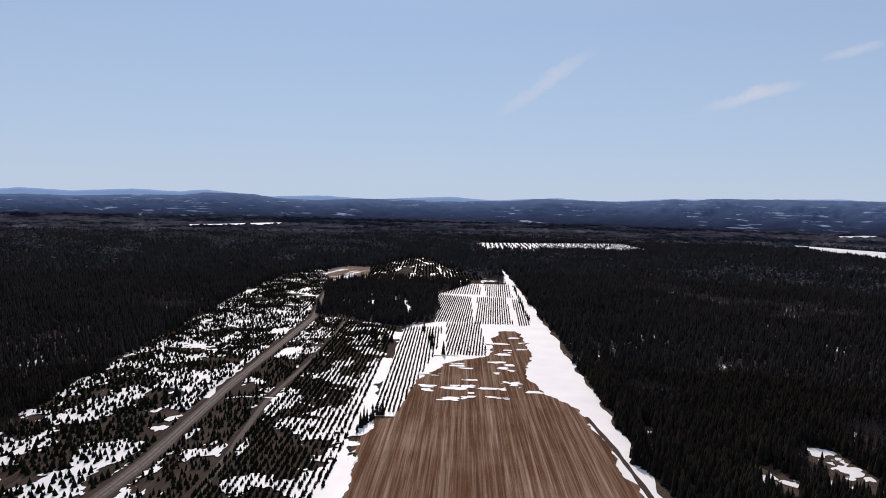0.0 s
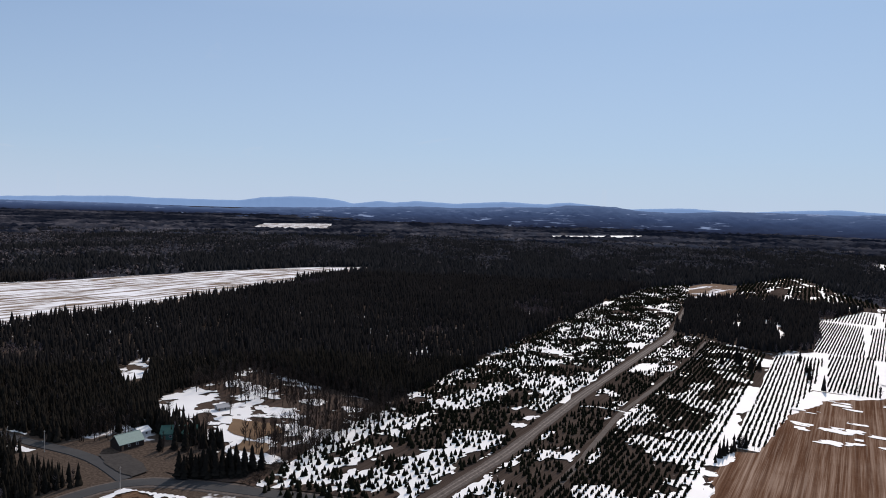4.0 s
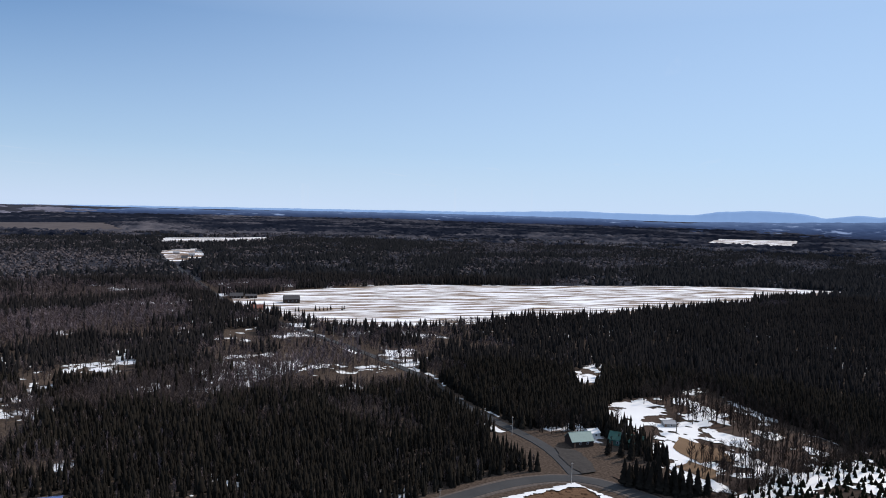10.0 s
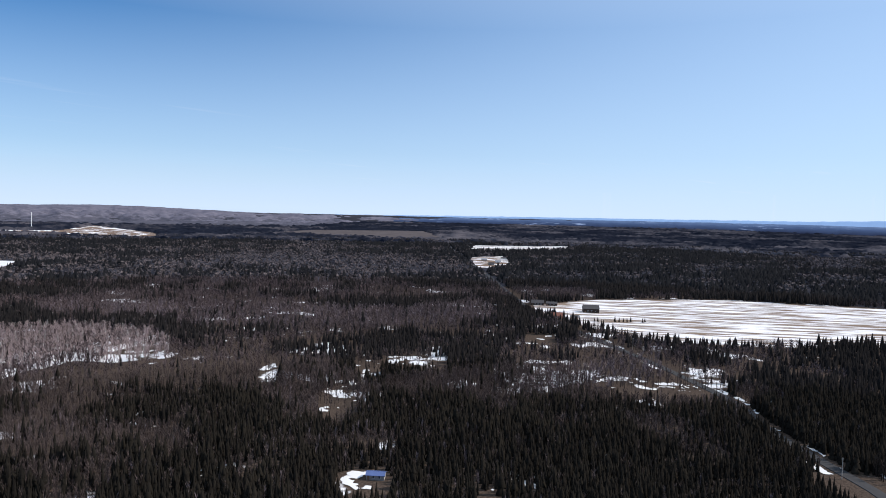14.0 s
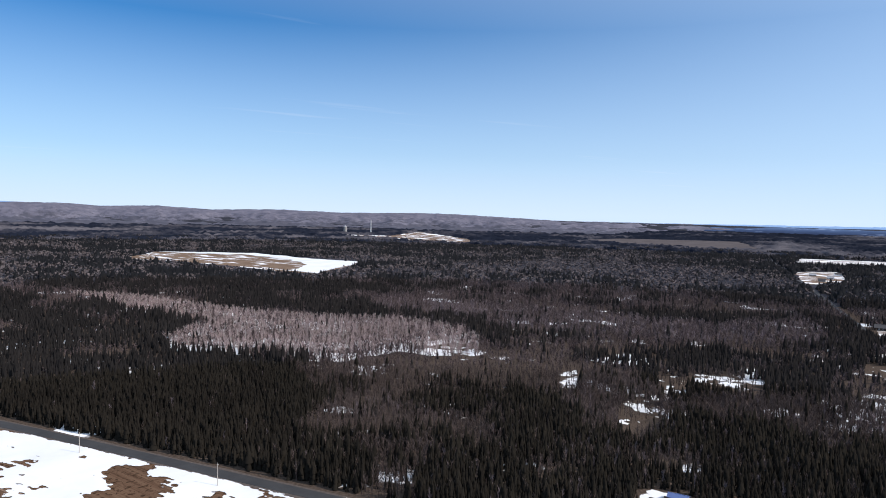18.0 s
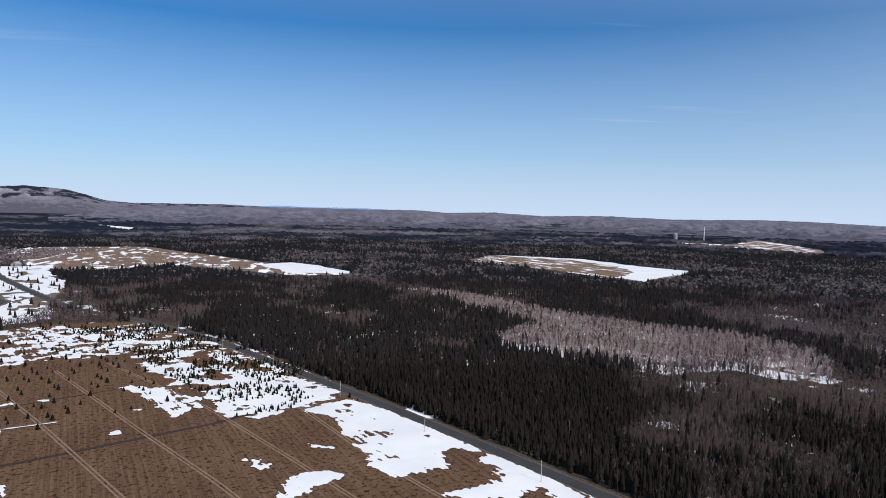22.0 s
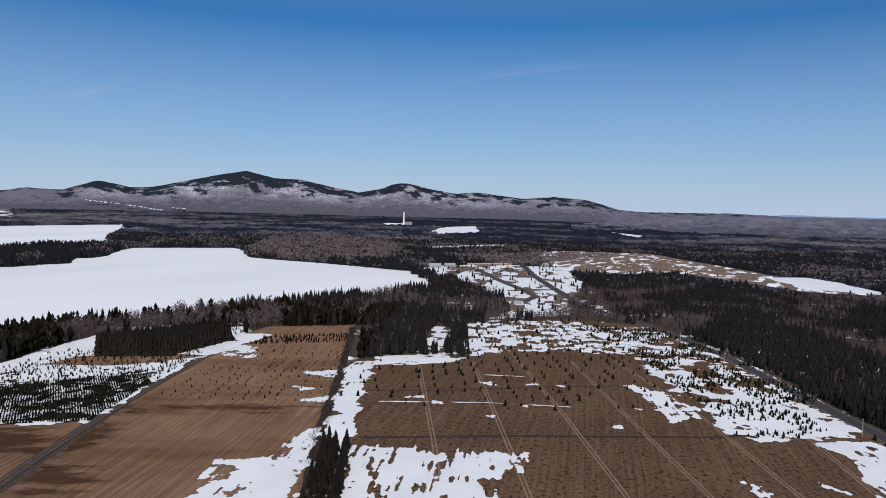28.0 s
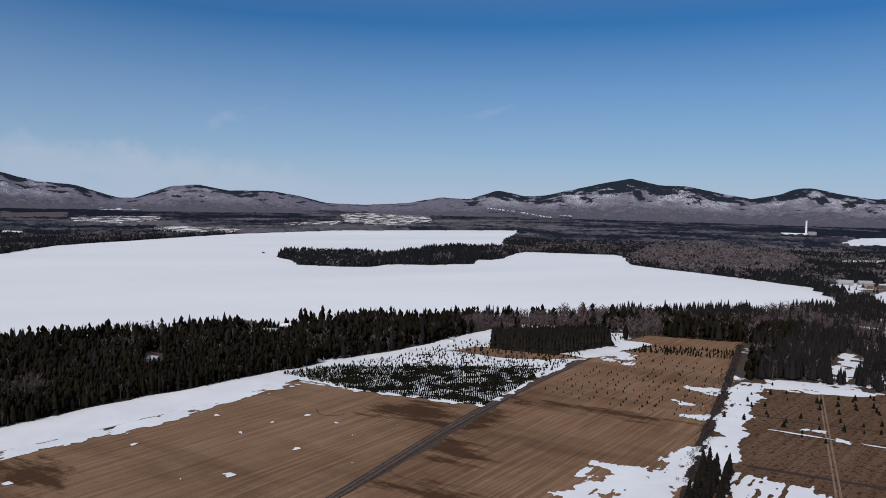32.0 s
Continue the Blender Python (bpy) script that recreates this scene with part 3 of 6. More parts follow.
GLADES = [[(-505, -161), (-518, -153), (-515, -145), (-497, -141), (-478, -142), (-477, -152)], [(-450, -98), (-463, -85), (-453, -78), (-424, -73), (-395, -80), (-397, -90)], [(-537, -94), (-545, -87), (-528, -71), (-501, -67), (-487, -75), (-500, -85)],
    [(-558, -78), (-561, -35), (-553, -21), (-533, -20), (-530, -41), (-534, -70)], [(-517, 88), (-512, 113), (-503, 150), (-498, 183), (-471, 173), (-473, 141), (-475, 105), (-487, 83)], [(-307, -59), (-309, -48), (-308, -36), (-294, -34), (-286, -45), (-287, -57)],
    [(-292, 4), (-295, 13), (-276, 13), (-276, 2)], [(-550, -302), (-549, -277), (-548, -252), (-529, -243), (-528, -266), (-526, -290)], [(-676, 50), (-680, 80), (-652, 76), (-654, 48)]]
CLEARINGS = GLADES + [[(128, 350), (140, 326), (150, 300), (138, 300)], [(168, 362), (184, 350), (186, 306), (170, 310)], [(92, 380), (100, 380), (100, 368), (94, 366)], [(-430, 275), (-455, 305), (-440, 312), (-408, 280)]]
LAKE_HOMES = [(545, -430), (536, -446), (477, -498), (455, -482), (452, -436), (492, -410), (528, -412)]
HOUSE_GLADE = [(500, -305), (484, -310), (456, -292), (466, -280)]
THIN_SNOW = [(-542, 11), (-563, 77), (-493, 76), (-457, 40), (-468, 14)]
# stands of leafless hardwood, and of conifer, that lie among the mixed woods
HARDWOOD = [
    [(-784, -431), (-818, -356), (-793, -253), (-819, -164), (-814, -91), (-890, 16), (-731, 26), (-684, -76), (-679, -135), (-655, -209), (-649, -282), (-642, -353)], [(-565, -311), (-575, -246), (-505, -235), (-503, -277)],
    [(-1576, -512), (-1785, -416), (-1780, -226), (-1700, -40), (-1460, -20), (-1265, -9), (-1232, -247), (-1336, -416)], [(-500, 50), (-590, 159), (-498, 135), (-479, 106), (-438, 49), (-449, 22)],
    [(-357, -197), (-382, -166), (-324, -128), (-266, -120), (-266, -147)], [(-419, 97), (-401, 148), (-353, 146), (-343, 112), (-372, 83)]]
HARDWOOD += [
    [(-436, -115), (-440, -91), (-395, -78), (-398, -101)], [(-778, -518), (-796, -432), (-750, -332), (-675, -292), (-684, -371), (-698, -456)], [(-339, -741), (-348, -693), (-352, -564), (-379, -476), (-341, -476), (-322, -549), (-313, -662)],
    [(-450, -1048), (-475, -975), (-454, -861), (-386, -817), (-372, -866)], [(-473, -50), (-500, -16), (-429, -10), (-406, -39)], [(120, -1650), (-120, -1880), (-330, -1920), (-80, -1480), (60, -1500)]]
MIXED = [[(-351, -232), (-424, -186), (-292, -144), (-236, -130), (-219, -152), (-286, -192)], [(-417, -181), (-412, -121), (-349, -100), (-340, -140)]]
NEAR_SPRUCE = [[(-381, -148), (-506, -65), (-332, -41), (-264, -113)], [(-438, -36), (-353, 127), (-278, 156), (-242, 111), (-303, -25)]]
SPRUCE = [[(-640, -760), (-720, -560), (-800, -430), (-690, -280), (-640, -300), (-650, -400), (-600, -560)], [(-640, -330), (-665, -169), (-650, 40), (-515, 35), (-522, -58), (-500, -153), (-500, -230), (-570, -250)]]

# one sheet of ground out to the horizon
az = np.radians(np.arange(0, 360, 2.0))
dist = np.concatenate([[0.0], np.geomspace(60, 13000, 80)])
gx, gy = np.outer(dist, -np.sin(az)), np.outer(dist, np.cos(az))
gv = lay(np.stack([gx, gy, np.zeros_like(gx)], -1).reshape(-1, 3))
n = len(az)
quads = []
for i in range(len(dist) - 1):
    for j in range(n):
        a, b, c, d = i * n + j, i * n + (j + 1) % n, (i + 1) * n + (j + 1) % n, (i + 1) * n + j
        quads += [(a, b, c), (a, c, d)]
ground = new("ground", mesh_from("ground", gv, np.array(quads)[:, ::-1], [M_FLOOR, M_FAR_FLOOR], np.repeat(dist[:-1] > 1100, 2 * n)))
tagged(ground, "brown forest floor with patches of old snow", "ground", "", "structure")

sheet("field_stubble", FIELD_A, 0.45, M_STUBBLE, "brown stubble field with straight harvest rows", "field", 4.0, 9, 2)
sheet("field_plantation_rows", ROWS_LAND, 0.03, M_SNOW, "snow-covered ground between rows of young firs", "field", 1.5)
sheet("snow_strip_field_edge", SNOW_A, 0.22, M_SNOW, "white old snow along the edge of the stubble field", "snow", 3.5, 18, 5, 0.2)
sheet("field_plantation_mixed", PLANT_C, 0.04, M_PLANT, "brown ground with snow patches between young firs", "field", 1.0)
sheet("field_plantation_old", PLANT_D, 0.05, M_PLANT, "patchy snow and brown grass between young firs", "field", 1.0)
sheet("field_far_brown", FAR_BROWN, 0.08, M_FAR_GRASS, "tan strip of grass with snow beyond the firs", "field", 2)
sheet("yard_home", HOME, 0.1, M_YARD, "snowy clearing behind the farmhouse", "snow", 16, 24, 3)
sheet("field_striped", FIELD_F, 0.1, M_STRIPED, "wide field striped with drifts of snow and brown stubble", "field", 10, 60)
sheet("field_triangle", TRIANGLE, 0.05, M_MEADOW, "brown grass verge with snow at the road junction", "field", 1)
sheet("field_meadow", FIELD_G, 0.05, M_MEADOW, "russet meadow with wheel tracks and patches of snow", "field", 1.5)
sheet("field_beyond_nursery", H_END, 0.07, M_FIELD_H, "brown field between the nursery rows and the wood", "field", 2)
sheet("field_back_plantation", BACK_E, 0.05, M_PLANT, "brown ground and snow behind the spruce block", "field", 4)

for c in CLEAR_E:
    sheet("snow_in_block", c, 0.1, M_SNOW, "snow showing in a gap of the spruce block", "snow", 6, 20, 4)
sheet("field_tan", FIELD_H, 0.06, M_FIELD_H, "tan mown field with dark streaks", "field", 1.5)
sheet("field_wide_tan", FIELD_K, 0.05, M_FIELD_K, "wide tan mown field with a few snow patches", "field", 1.5)
sheet("field_nursery", NURSERY, 0.05, M_PLANT, "dark tree nursery ground with snow between rows", "field", 1)
sheet("field_north", NORTH_K, 0.04, M_FIELD_K, "brown ground and snow beside the nursery", "field", 2)
sheet("field_snow_by_block", BEYOND_L, 0.06, M_SNOW, "snow with young firs behind the spruce stand", "snow", 4, 16, 4)
sheet("snow_strip_forest_edge", SNOW_K, 0.2, M_SNOW, "white snow bank along the forest edge", "snow", 4, 20, 5, 0.2)
sheet("lake", LAKE, 0.15, M_ICE, "frozen lake under smooth white snow", "lake", 12, 90, 25)
sheet("village_land", VILLAGE, 0.1, M_VILLAGE, "snowy open land with lanes by the lake", "field", 8, 40)
sheet("field_far_meadow", FIELD_M, 0.1, M_HALF, "long field half covered by snow", "field", 8, 50)
sheet("field_far_snow", SNOW_S, 0.1, M_FAR_GRASS, "far field of brown grass with patches of snow", "field", 12, 60)
sheet("snow_far_edge", [(-1228, -1474), (-1306, -1362), (-1371, -1260), (-1316, -1043), (-1315, -909), (-1259, -871), (-1022, -796), (-1030, -870), (-1170, -930), (-1250, -1050), (-1305, -1250), (-1235, -1400)], 0.8, M_SNOW, "white snow along the far edge of a field", "snow", 14, 50)
sheet("field_far_snow_strip", FAR_S, 0.1, M_HALF, "far strip of snowy field", "field", 10, 80)
sheet("field_roadside", ROADSIDE, 0.1, M_HALF, "snowy clearing along the side road", "field", 10, 60)
sheet("field_by_far_road", ROAD_FIELD, 0.1, M_SNOW, "long white field beside the far road", "field", 10, 80)
sheet("field_west_snow", SNOW_W, 0.1, M_SNOW, "snowy field among woods", "snow", 8, 60)
snow_cover("snow_clearing", CLEAR_G, "snowy gap among trees at the meadow end", 1.5, lambda x, y: 0.1 * np.minimum(edge_distance(CLEAR_G, x, y), 4) - 0.2 + level(x, y, 12, 6), 0.12)
WOOD_EDGE = [(95, -540), (66, -553), (38, -558), (23, -549), (32, -531), (71, -513), (90, -513)]
snow_cover("snow_patch", WOOD_EDGE, "strip of snow along the edge of the wood", 1.2, lambda x, y: np.minimum(edge_distance(WOOD_EDGE, x, y) / 4, 0.5) + 0.9 * level(x, y, 10, 8) - 0.05, 0.2)
sheet("far_plantation", FAR_PLANT, 0.1, M_SNOW, "far rows of young firs on snow", "field", 8, 60)
snow_cover("snow_clearing", THIN_SNOW, "thin snow lying under leafless brush", 2.0, lambda x, y: np.minimum(edge_distance(THIN_SNOW, x, y) / 10, 0.2) + level(x, y, 16, 19) + 0.02, 0.12)
for i, c in enumerate(CLEARINGS):
    snow_cover("snow_clearing", c, "small snowy clearing in the woods", 2.0, lambda x, y, c=c, i=i: 0.14 * np.minimum(edge_distance(c, x, y), 4) - (0.74 if i < len(GLADES) else 0.8) + 1.6 * level(x, y, 9, 9), 0.12)
ribbon("road", ROAD_S, 7.0, 0.35, M_ROAD, "grey two-lane asphalt road without markings", "road", 0.08)
ribbon("road_side", ROAD_N, 6.2, 0.3, M_ROAD, "grey asphalt side road through the woods", "road", 0.06)
VERGE_N = [(-340, 162), (-400, 156), (-450, 160), (-580, 134), (-700, 96), (-705, 118), (-580, 160), (-450, 184), (-400, 182), (-340, 188)]
snow_cover("snow_verge", VERGE_N, "old snow along both verges of the side road", 1.5, lambda x, y: np.where(near_line(ROAD_N, x, y, 4.2), -5, -0.3) + 1.2 * level(x, y, 11, 83) - np.where(near_line(ROAD_N, x, y, 9.5), 0, 5), 0.14)
for side in (-1.1, 1.1):
    ribbon("track_rut", [(x + side, y) for x, y in TRACK], 0.9, 0.36, M_RUT_GRAVEL, "pale wheel rut in the gravel track", "track", 0, 8, 0.5)
ribbon("track_gravel", TRACK, 6.4, 0.3, M_GRAVEL, "brown gravel track between fir plantations", "track", 0, 10, 0.4)
for side in (-1.2, 1.2):
    ribbon("track_rut", [(188 + side, -60), (194 + side, -200), (208 + side, -290), (217 + side, -380), (224 + side, -518)], 0.8, 0.36, M_RUT_EARTH, "pale wheel rut in the dark earth track", "track", 0, 6, 0.5)
ribbon("track_fields", [(188, -60), (194, -200), (208, -290), (217, -380), (224, -518), (219, -570), (207, -607)], 5.6, 0.3, M_TRACK_EARTH, "dark earth track between tan fields", "track", 0, 10, 0.4)


# ---- woods ----
def cone_tree(sides, tiers, seed, width=0.17, base=0.12, jag=0.25):
    """A conifer 1 m tall: ragged skirts of boughs one over the other. Returns vertices and triangles."""
    r = np.random.default_rng(seed)
    v, f = [], []
    for i in range(tiers):
        lo = base + (1 - base) * i / tiers * 0.92
        hi = 1.0 if i == tiers - 1 else min(1, lo + (1 - base) / tiers * 2.0)
        w = width * (1 - (lo - base) / (1 - base) * 0.88)
        a0, o = r.uniform(0, 6.28), len(v)
        v.append((r.normal(0, 0.008), r.normal(0, 0.008), hi))
        for s in range(sides):
            q = w * (1 + r.uniform(-jag, jag))
            a = a0 + 6.2832 * s / sides
            v.append((q * math.cos(a), q * math.sin(a), lo - r.uniform(0, 0.05) * (1 if tiers > 1 else 0)))
        f += [(o, o + 1 + s, o + 1 + (s + 1) % sides) for s in range(sides)]
    return np.array(v), np.array(f)


def bare_tree(twigs, seed, thick=0.016, spread=0.2, trunk=0.022):
    """A leafless tree 1 m tall: a trunk and rising limbs and twigs as slim blades."""
    r = np.random.default_rng(seed)
    v, f = [], []

    def blade(p, q, w, a):
        o = len(v)
        v.extend([(p[0] + w * math.cos(a), p[1] + w * math.sin(a), p[2]), (p[0] - w * math.cos(a), p[1] - w * math.sin(a), p[2]), tuple(q)])
        f.append((o, o + 1, o + 2))
    lean = r.normal(0, 0.03, 2)
    if trunk:
        for a in (0.3, 1.9):
            blade((0, 0, 0), (lean[0], lean[1], 0.95), trunk, a)
    for i in range(twigs):
        h = r.uniform(0.25, 0.85)
        a = r.uniform(0, 6.28)
        p = (lean[0] * h + r.normal(0, 0.03), lean[1] * h + r.normal(0, 0.03), h)
        top = min(1.0, h + r.uniform(0.15, 0.34))
        s = spread * r.uniform(0.5, 1.1) * (1.25 - 0.7 * abs(h - 0.5))
        blade(p, (p[0] + s * math.cos(a), p[1] + s * math.sin(a), top), thick * r.uniform(0.7, 1.4), r.uniform(0, 3.14))
    return np.array(v), np.array(f)


def grow(name, x, y, height, wide, forms, mat, label, category="trees", kind="stuff"):
    """One mesh of many trees at x, y."""
    vs, fs, o = [], [], 0
    pick = rng.integers(0, len(forms), len(x))
    for k, (V, F) in enumerate(forms):
        m = pick == k
        c = int(m.sum())
        if not c:
            continue
        a, h, w = rng.uniform(0, 6.283, c), height[m], wide[m]
        ca, sa = np.cos(a)[:, None], np.sin(a)[:, None]
        X = (V[:, 0] * ca - V[:, 1] * sa) * (h * w)[:, None] + x[m][:, None]
        Y = (V[:, 0] * sa + V[:, 1] * ca) * (h * w)[:, None] + y[m][:, None]
        Zz = V[:, 2] * h[:, None]
        vs.append(lay(np.stack([X, Y, Zz], -1)).reshape(-1, 3))
        fs.append((F[None] + (np.arange(c) * len(V))[:, None, None] + o).reshape(-1, 3))
        o += c * len(V)
    ob = new(name, mesh_from(name, np.concatenate(vs), np.concatenate(fs), [mat]))
    return tagged(ob, label, category, "", kind)


OPEN = [FIELD_A, SNOW_A, ROWS_LAND, PLANT_C, PLANT_D, FAR_BROWN, FIELD_F, TRIANGLE, FIELD_G, FIELD_H, NURSERY, FIELD_K, SNOW_K, NORTH_K, BEYOND_L, H_END, BACK_E, *CLEAR_E, LAKE, ROADSIDE, ROAD_FIELD, VILLAGE, FIELD_M, SNOW_S, FAR_S, SNOW_W, FAR_PLANT, CLEAR_G, WOOD_EDGE, HOME, *FAR_OPEN, *CUT_LAND, LAKE_HOMES, [(-330, 160), (-330, 215), (-215, 215), (-215, 160)], [(60, -40), (394, -40), (388, -231), (378, -334), (219, -351), (194, -280), (75, -280)], [(-222, -400), (-222, -60), (60, -60), (60, -200)], [(-262, 100), (-258, 235), (-215, 240), (-140, 240), (-140, 80), (-240, 80)]]


def wooded(r0, r1, step):
    """Tree places between two distances from the middle, jittered on a grid, off the open land and roads."""
    g = np.arange(-r1, r1, step)
    x, y = np.meshgrid(g, g)
    x, y = x.ravel(), y.ravel()
    x, y = x + rng.uniform(-0.5, 0.5, x.size) * step, y + rng.uniform(-0.5, 0.5, y.size) * step
    d = np.hypot(x, y)
    a = np.degrees(np.arctan2(-x, y)) % 360
    m = (d > r0) & (d < r1) & ((a < 253) | (a > 325))
    x, y = x[m], y[m]
    m = ~(near_line(ROAD_S, x, y, 9) | near_line(ROAD_N, x, y, 6.5) | near_line([(188, -60), (194, -200), (208, -290), (217, -380), (224, -518), (219, -570), (207, -607)], x, y, 14) | near_line([(139, -668), (112, -501), (89, -340), (75, -271)], x, y, 12) | near_line([(352, -40), (352, -140), (350, -318), (345, -450)], x, y, 8) | near_line([(-146, 100), (-145, 236), (-155, 426), (-164, 700)], x, y, 12))
    x, y = x[m], y[m]
    jx, jy = x + (vnoise(x, y, 25, 3) - 0.5) * 10, y + (vnoise(x, y, 25, 4) - 0.5) * 10
    m = np.zeros(x.shape, bool)
    for p in OPEN:
        m |= inside(p, jx, jy)
    for p in CLEARINGS + [SNOW_S, SNOW_W, FIELD_M, ROADSIDE, HOUSE_GLADE]:     # low growth goes on along one side of each glade
        for k in (1.0, 1.03, 1.06):
            m |= inside(p, x * k, y * k)
    return x[~m], y[~m]


def conifer_share(x, y):
    """How much of the wood is conifer, 0 to 1, place by place."""
    u, v = -0.906 * x - 0.42 * y, (0.42 * x - 0.906 * y) / 2.6
    s = 0.5 + 1.6 * (vnoise(u, v, 75, 11) - 0.5) + 1.7 * (vnoise(x, y, 38, 12) - 0.5) + 0.6 * (vnoise(x, y, 13, 15) - 0.5) + 0.8 * (vnoise(x, y, 260, 13) - 0.5) + 0.9 * (vnoise(x, y, 620, 14) - 0.5)
    d = np.hypot(x, y)
    s = np.where((y > 170) & (x < -100) & (d < 1500), s + 0.7, s)      # dark wood beyond the plantations
    s = np.where((x > 60) & (y > 0), s + 0.5, s)
    s = np.where((x > 60) & (y < -20) & (d < 1100), s + 0.5, s)          # dark cedars between the fields and the lake
    s = np.where(inside(BLOCK_E, x, y), 2, s)
    s = np.where(inside(DARK_S, x, y), s + 0.7, s)
    s = np.where((x > 600) & (x < 1900) & (y < -600) & (y > -1750), s + 0.5, s)
    s = np.where((x > 10) & (x < 130) & (y < -500) & (y > -780), s + 0.8, s)
    s = np.where((x < -170) & (x > -420) & (y > -120) & (y < 160), s + np.where(y > 30, 0.6, 0.15), s)
    s = np.where((d > 700) & (d < 3000) & (y < 100), s - 0.05, s)
    s = np.where((x < -230) & (x > -420) & (y > -170) & (y < 160), s + 0.5, s)
    for p in SPRUCE:
        s = np.where(inside(p, x, y), s + 0.5, s)
    jx, jy = x + 26 * (vnoise(x, y, 22, 16) - 0.5), y + 26 * (vnoise(x, y, 22, 17) - 0.5)
    for p in HARDWOOD:
        s = np.where(inside(p, jx, jy), s - 0.95, s)
    for p, share in zip(MIXED, (0.52, 0.72)):
        s = np.where(inside(p, jx, jy), share + 0.7 * (vnoise(x, y, 9, 18) - 0.5) + 0.4 * (vnoise(x, y, 30, 19) - 0.5), s)
    for p in NEAR_SPRUCE:
        s = np.where(inside(p, jx, jy), 0.4 * s + 0.34 + 0.9 * (vnoise(x, y, 24, 24) - 0.5) + 0.5 * (vnoise(x, y, 9, 25) - 0.5), s)
    s = np.where(inside(BRUSH, x, y), -0.3, s)
    for p in PALE_STANDS:
        s = np.where(inside(p, x, y), s - 0.9, s)
    s = np.where((x < -235) & (x > -360) & (y < -150) & (y > -250), s - 0.15, s)
    s = np.where((x < -225) & (x > -330) & (y < -250) & (y > -760), s + 0.8, s)
    return s


CON_NEAR = [cone_tree(5, 3 + s % 2, s, 0.12 + 0.025 * (s % 4), 0.06, 0.38) for s in range(10)]
CON_MID = [cone_tree(4, 2, 20 + s, 0.13) for s in range(5)]


def dome_tree(sides, seed, width=0.16):
    """A cedar 1 m tall: a full crown rounded towards the top, uneven all round."""
    r = np.random.default_rng(seed)
    v, f = [], []
    for lo, w in ((0.08, 0.75), (0.42, 1.0), (0.76, 0.62)):
        a0 = r.uniform(0, 6.28)
        v += [(width * w * (1 + r.uniform(-0.25, 0.25)) * math.cos(a0 + 6.2832 * s / sides), width * w * (1 + r.uniform(-0.25, 0.25)) * math.sin(a0 + 6.2832 * s / sides), lo + r.uniform(-0.07, 0.07)) for s in range(sides)]
    v.append((r.normal(0, 0.02), r.normal(0, 0.02), 1.0))
    for k in range(2):
        for s in range(sides):
            a, b = k * sides + s, k * sides + (s + 1) % sides
            f += [(a, b, b + sides), (a, b + sides, a + sides)]
    f += [(2 * sides + s, 2 * sides + (s + 1) % sides, 3 * sides) for s in range(sides)]
    return np.array(v), np.array(f)


CEDAR = [dome_tree(5, 90 + s, 0.13 + 0.02 * (s % 3)) for s in range(6)]
CON_FAR = [cone_tree(3, 1, 40 + s, 0.2, 0.05) for s in range(4)]
BARE_NEAR = [bare_tree(24, 60 + s, 0.013, 0.13) for s in range(8)]
BARE_MID = [bare_tree(12, 70 + s, 0.026, 0.18, 0.018) for s in range(5)]
BARE_FAR = [bare_tree(4, 80 + s, 0.11, 0.15, 0) for s in range(5)]

for word, r0, r1, step, con, bare in (("near", 190, 520, 2.65, CON_NEAR, BARE_NEAR), ("middle", 520, 1150, 4.6, CON_MID, BARE_MID), ("far", 1150, 2700, 8.9, CON_FAR, BARE_FAR)):
    x, y = wooded(r0, r1, step)
    c = conifer_share(x, y)
    is_con = rng.uniform(0, 1, x.size) < np.clip((c - 0.5) * np.interp(np.hypot(x, y), [300, 600], [3.2, 6.0]) + 0.5, np.where(inside(BRUSH, x, y) | (c < -0.1), 0.02, 0.08), np.where(inside(DARK_S, x, y) | (y > 170), 0.975, 0.88))
    lift = np.interp(np.hypot(x, y), [300, 900], [0.78, 0.95])
    tall = (9.2 + 6.0 * vnoise(x, y, 60, 21) + 2.5 * (vnoise(x, y, 14, 22) - 0.5) + rng.normal(0, 1.7, x.size)) * lift
    tall = np.where(inside(DARK_S, x, y), 8.0 + 2.0 * vnoise(x, y, 40, 23) + rng.normal(0, 0.7, x.size), tall)
    tall = tall + 2.0 * ((x > 60) & (y < -60))
    tall = np.where(rng.uniform(0, 1, x.size) < 0.3, tall * rng.uniform(0.5, 0.85, x.size), tall)
    tall = np.clip(tall, 4, 19) * (1 if word != "far" else 1.05)
    w = rng.uniform(0.7, 1.35, x.size) * (1.0 if word == "near" else 1.25 if word == "middle" else 1.9)
    b = ~is_con
    shore = (x > 60) & (y < -420) & (np.hypot(x, y) < 1100)      # taller wood towards the lake
    tall = np.where(shore, tall * 1.28, tall)
    if word != "far":
        round_ = is_con & (x > 100) & (y < -20) & (np.hypot(x, y) < 800) & (rng.uniform(0, 1, x.size) < 0.85)
        is_con &= ~round_
        grow("cedar_wood", x[round_], y[round_], tall[round_] * rng.uniform(0.75, 1.0, round_.sum()), w[round_], CEDAR, M_CEDAR, "dense dark cedar wood between the field and the lake")
    grow("conifer_wood", x[is_con], y[is_con], tall[is_con], w[is_con], con, {"near": M_CONIFER, "middle": M_CONIFER_HAZED, "far": M_CONIFER_FAR_HAZED}[word], "dense dark green spruce and fir wood")
    grow("bare_wood", x[b], y[b], tall[b] * 0.78, w[b], bare, {"near": M_BARE, "middle": M_BARE_HAZED, "far": M_BARE_FAR_HAZED}[word], "leafless grey-brown hardwoods among the conifers")


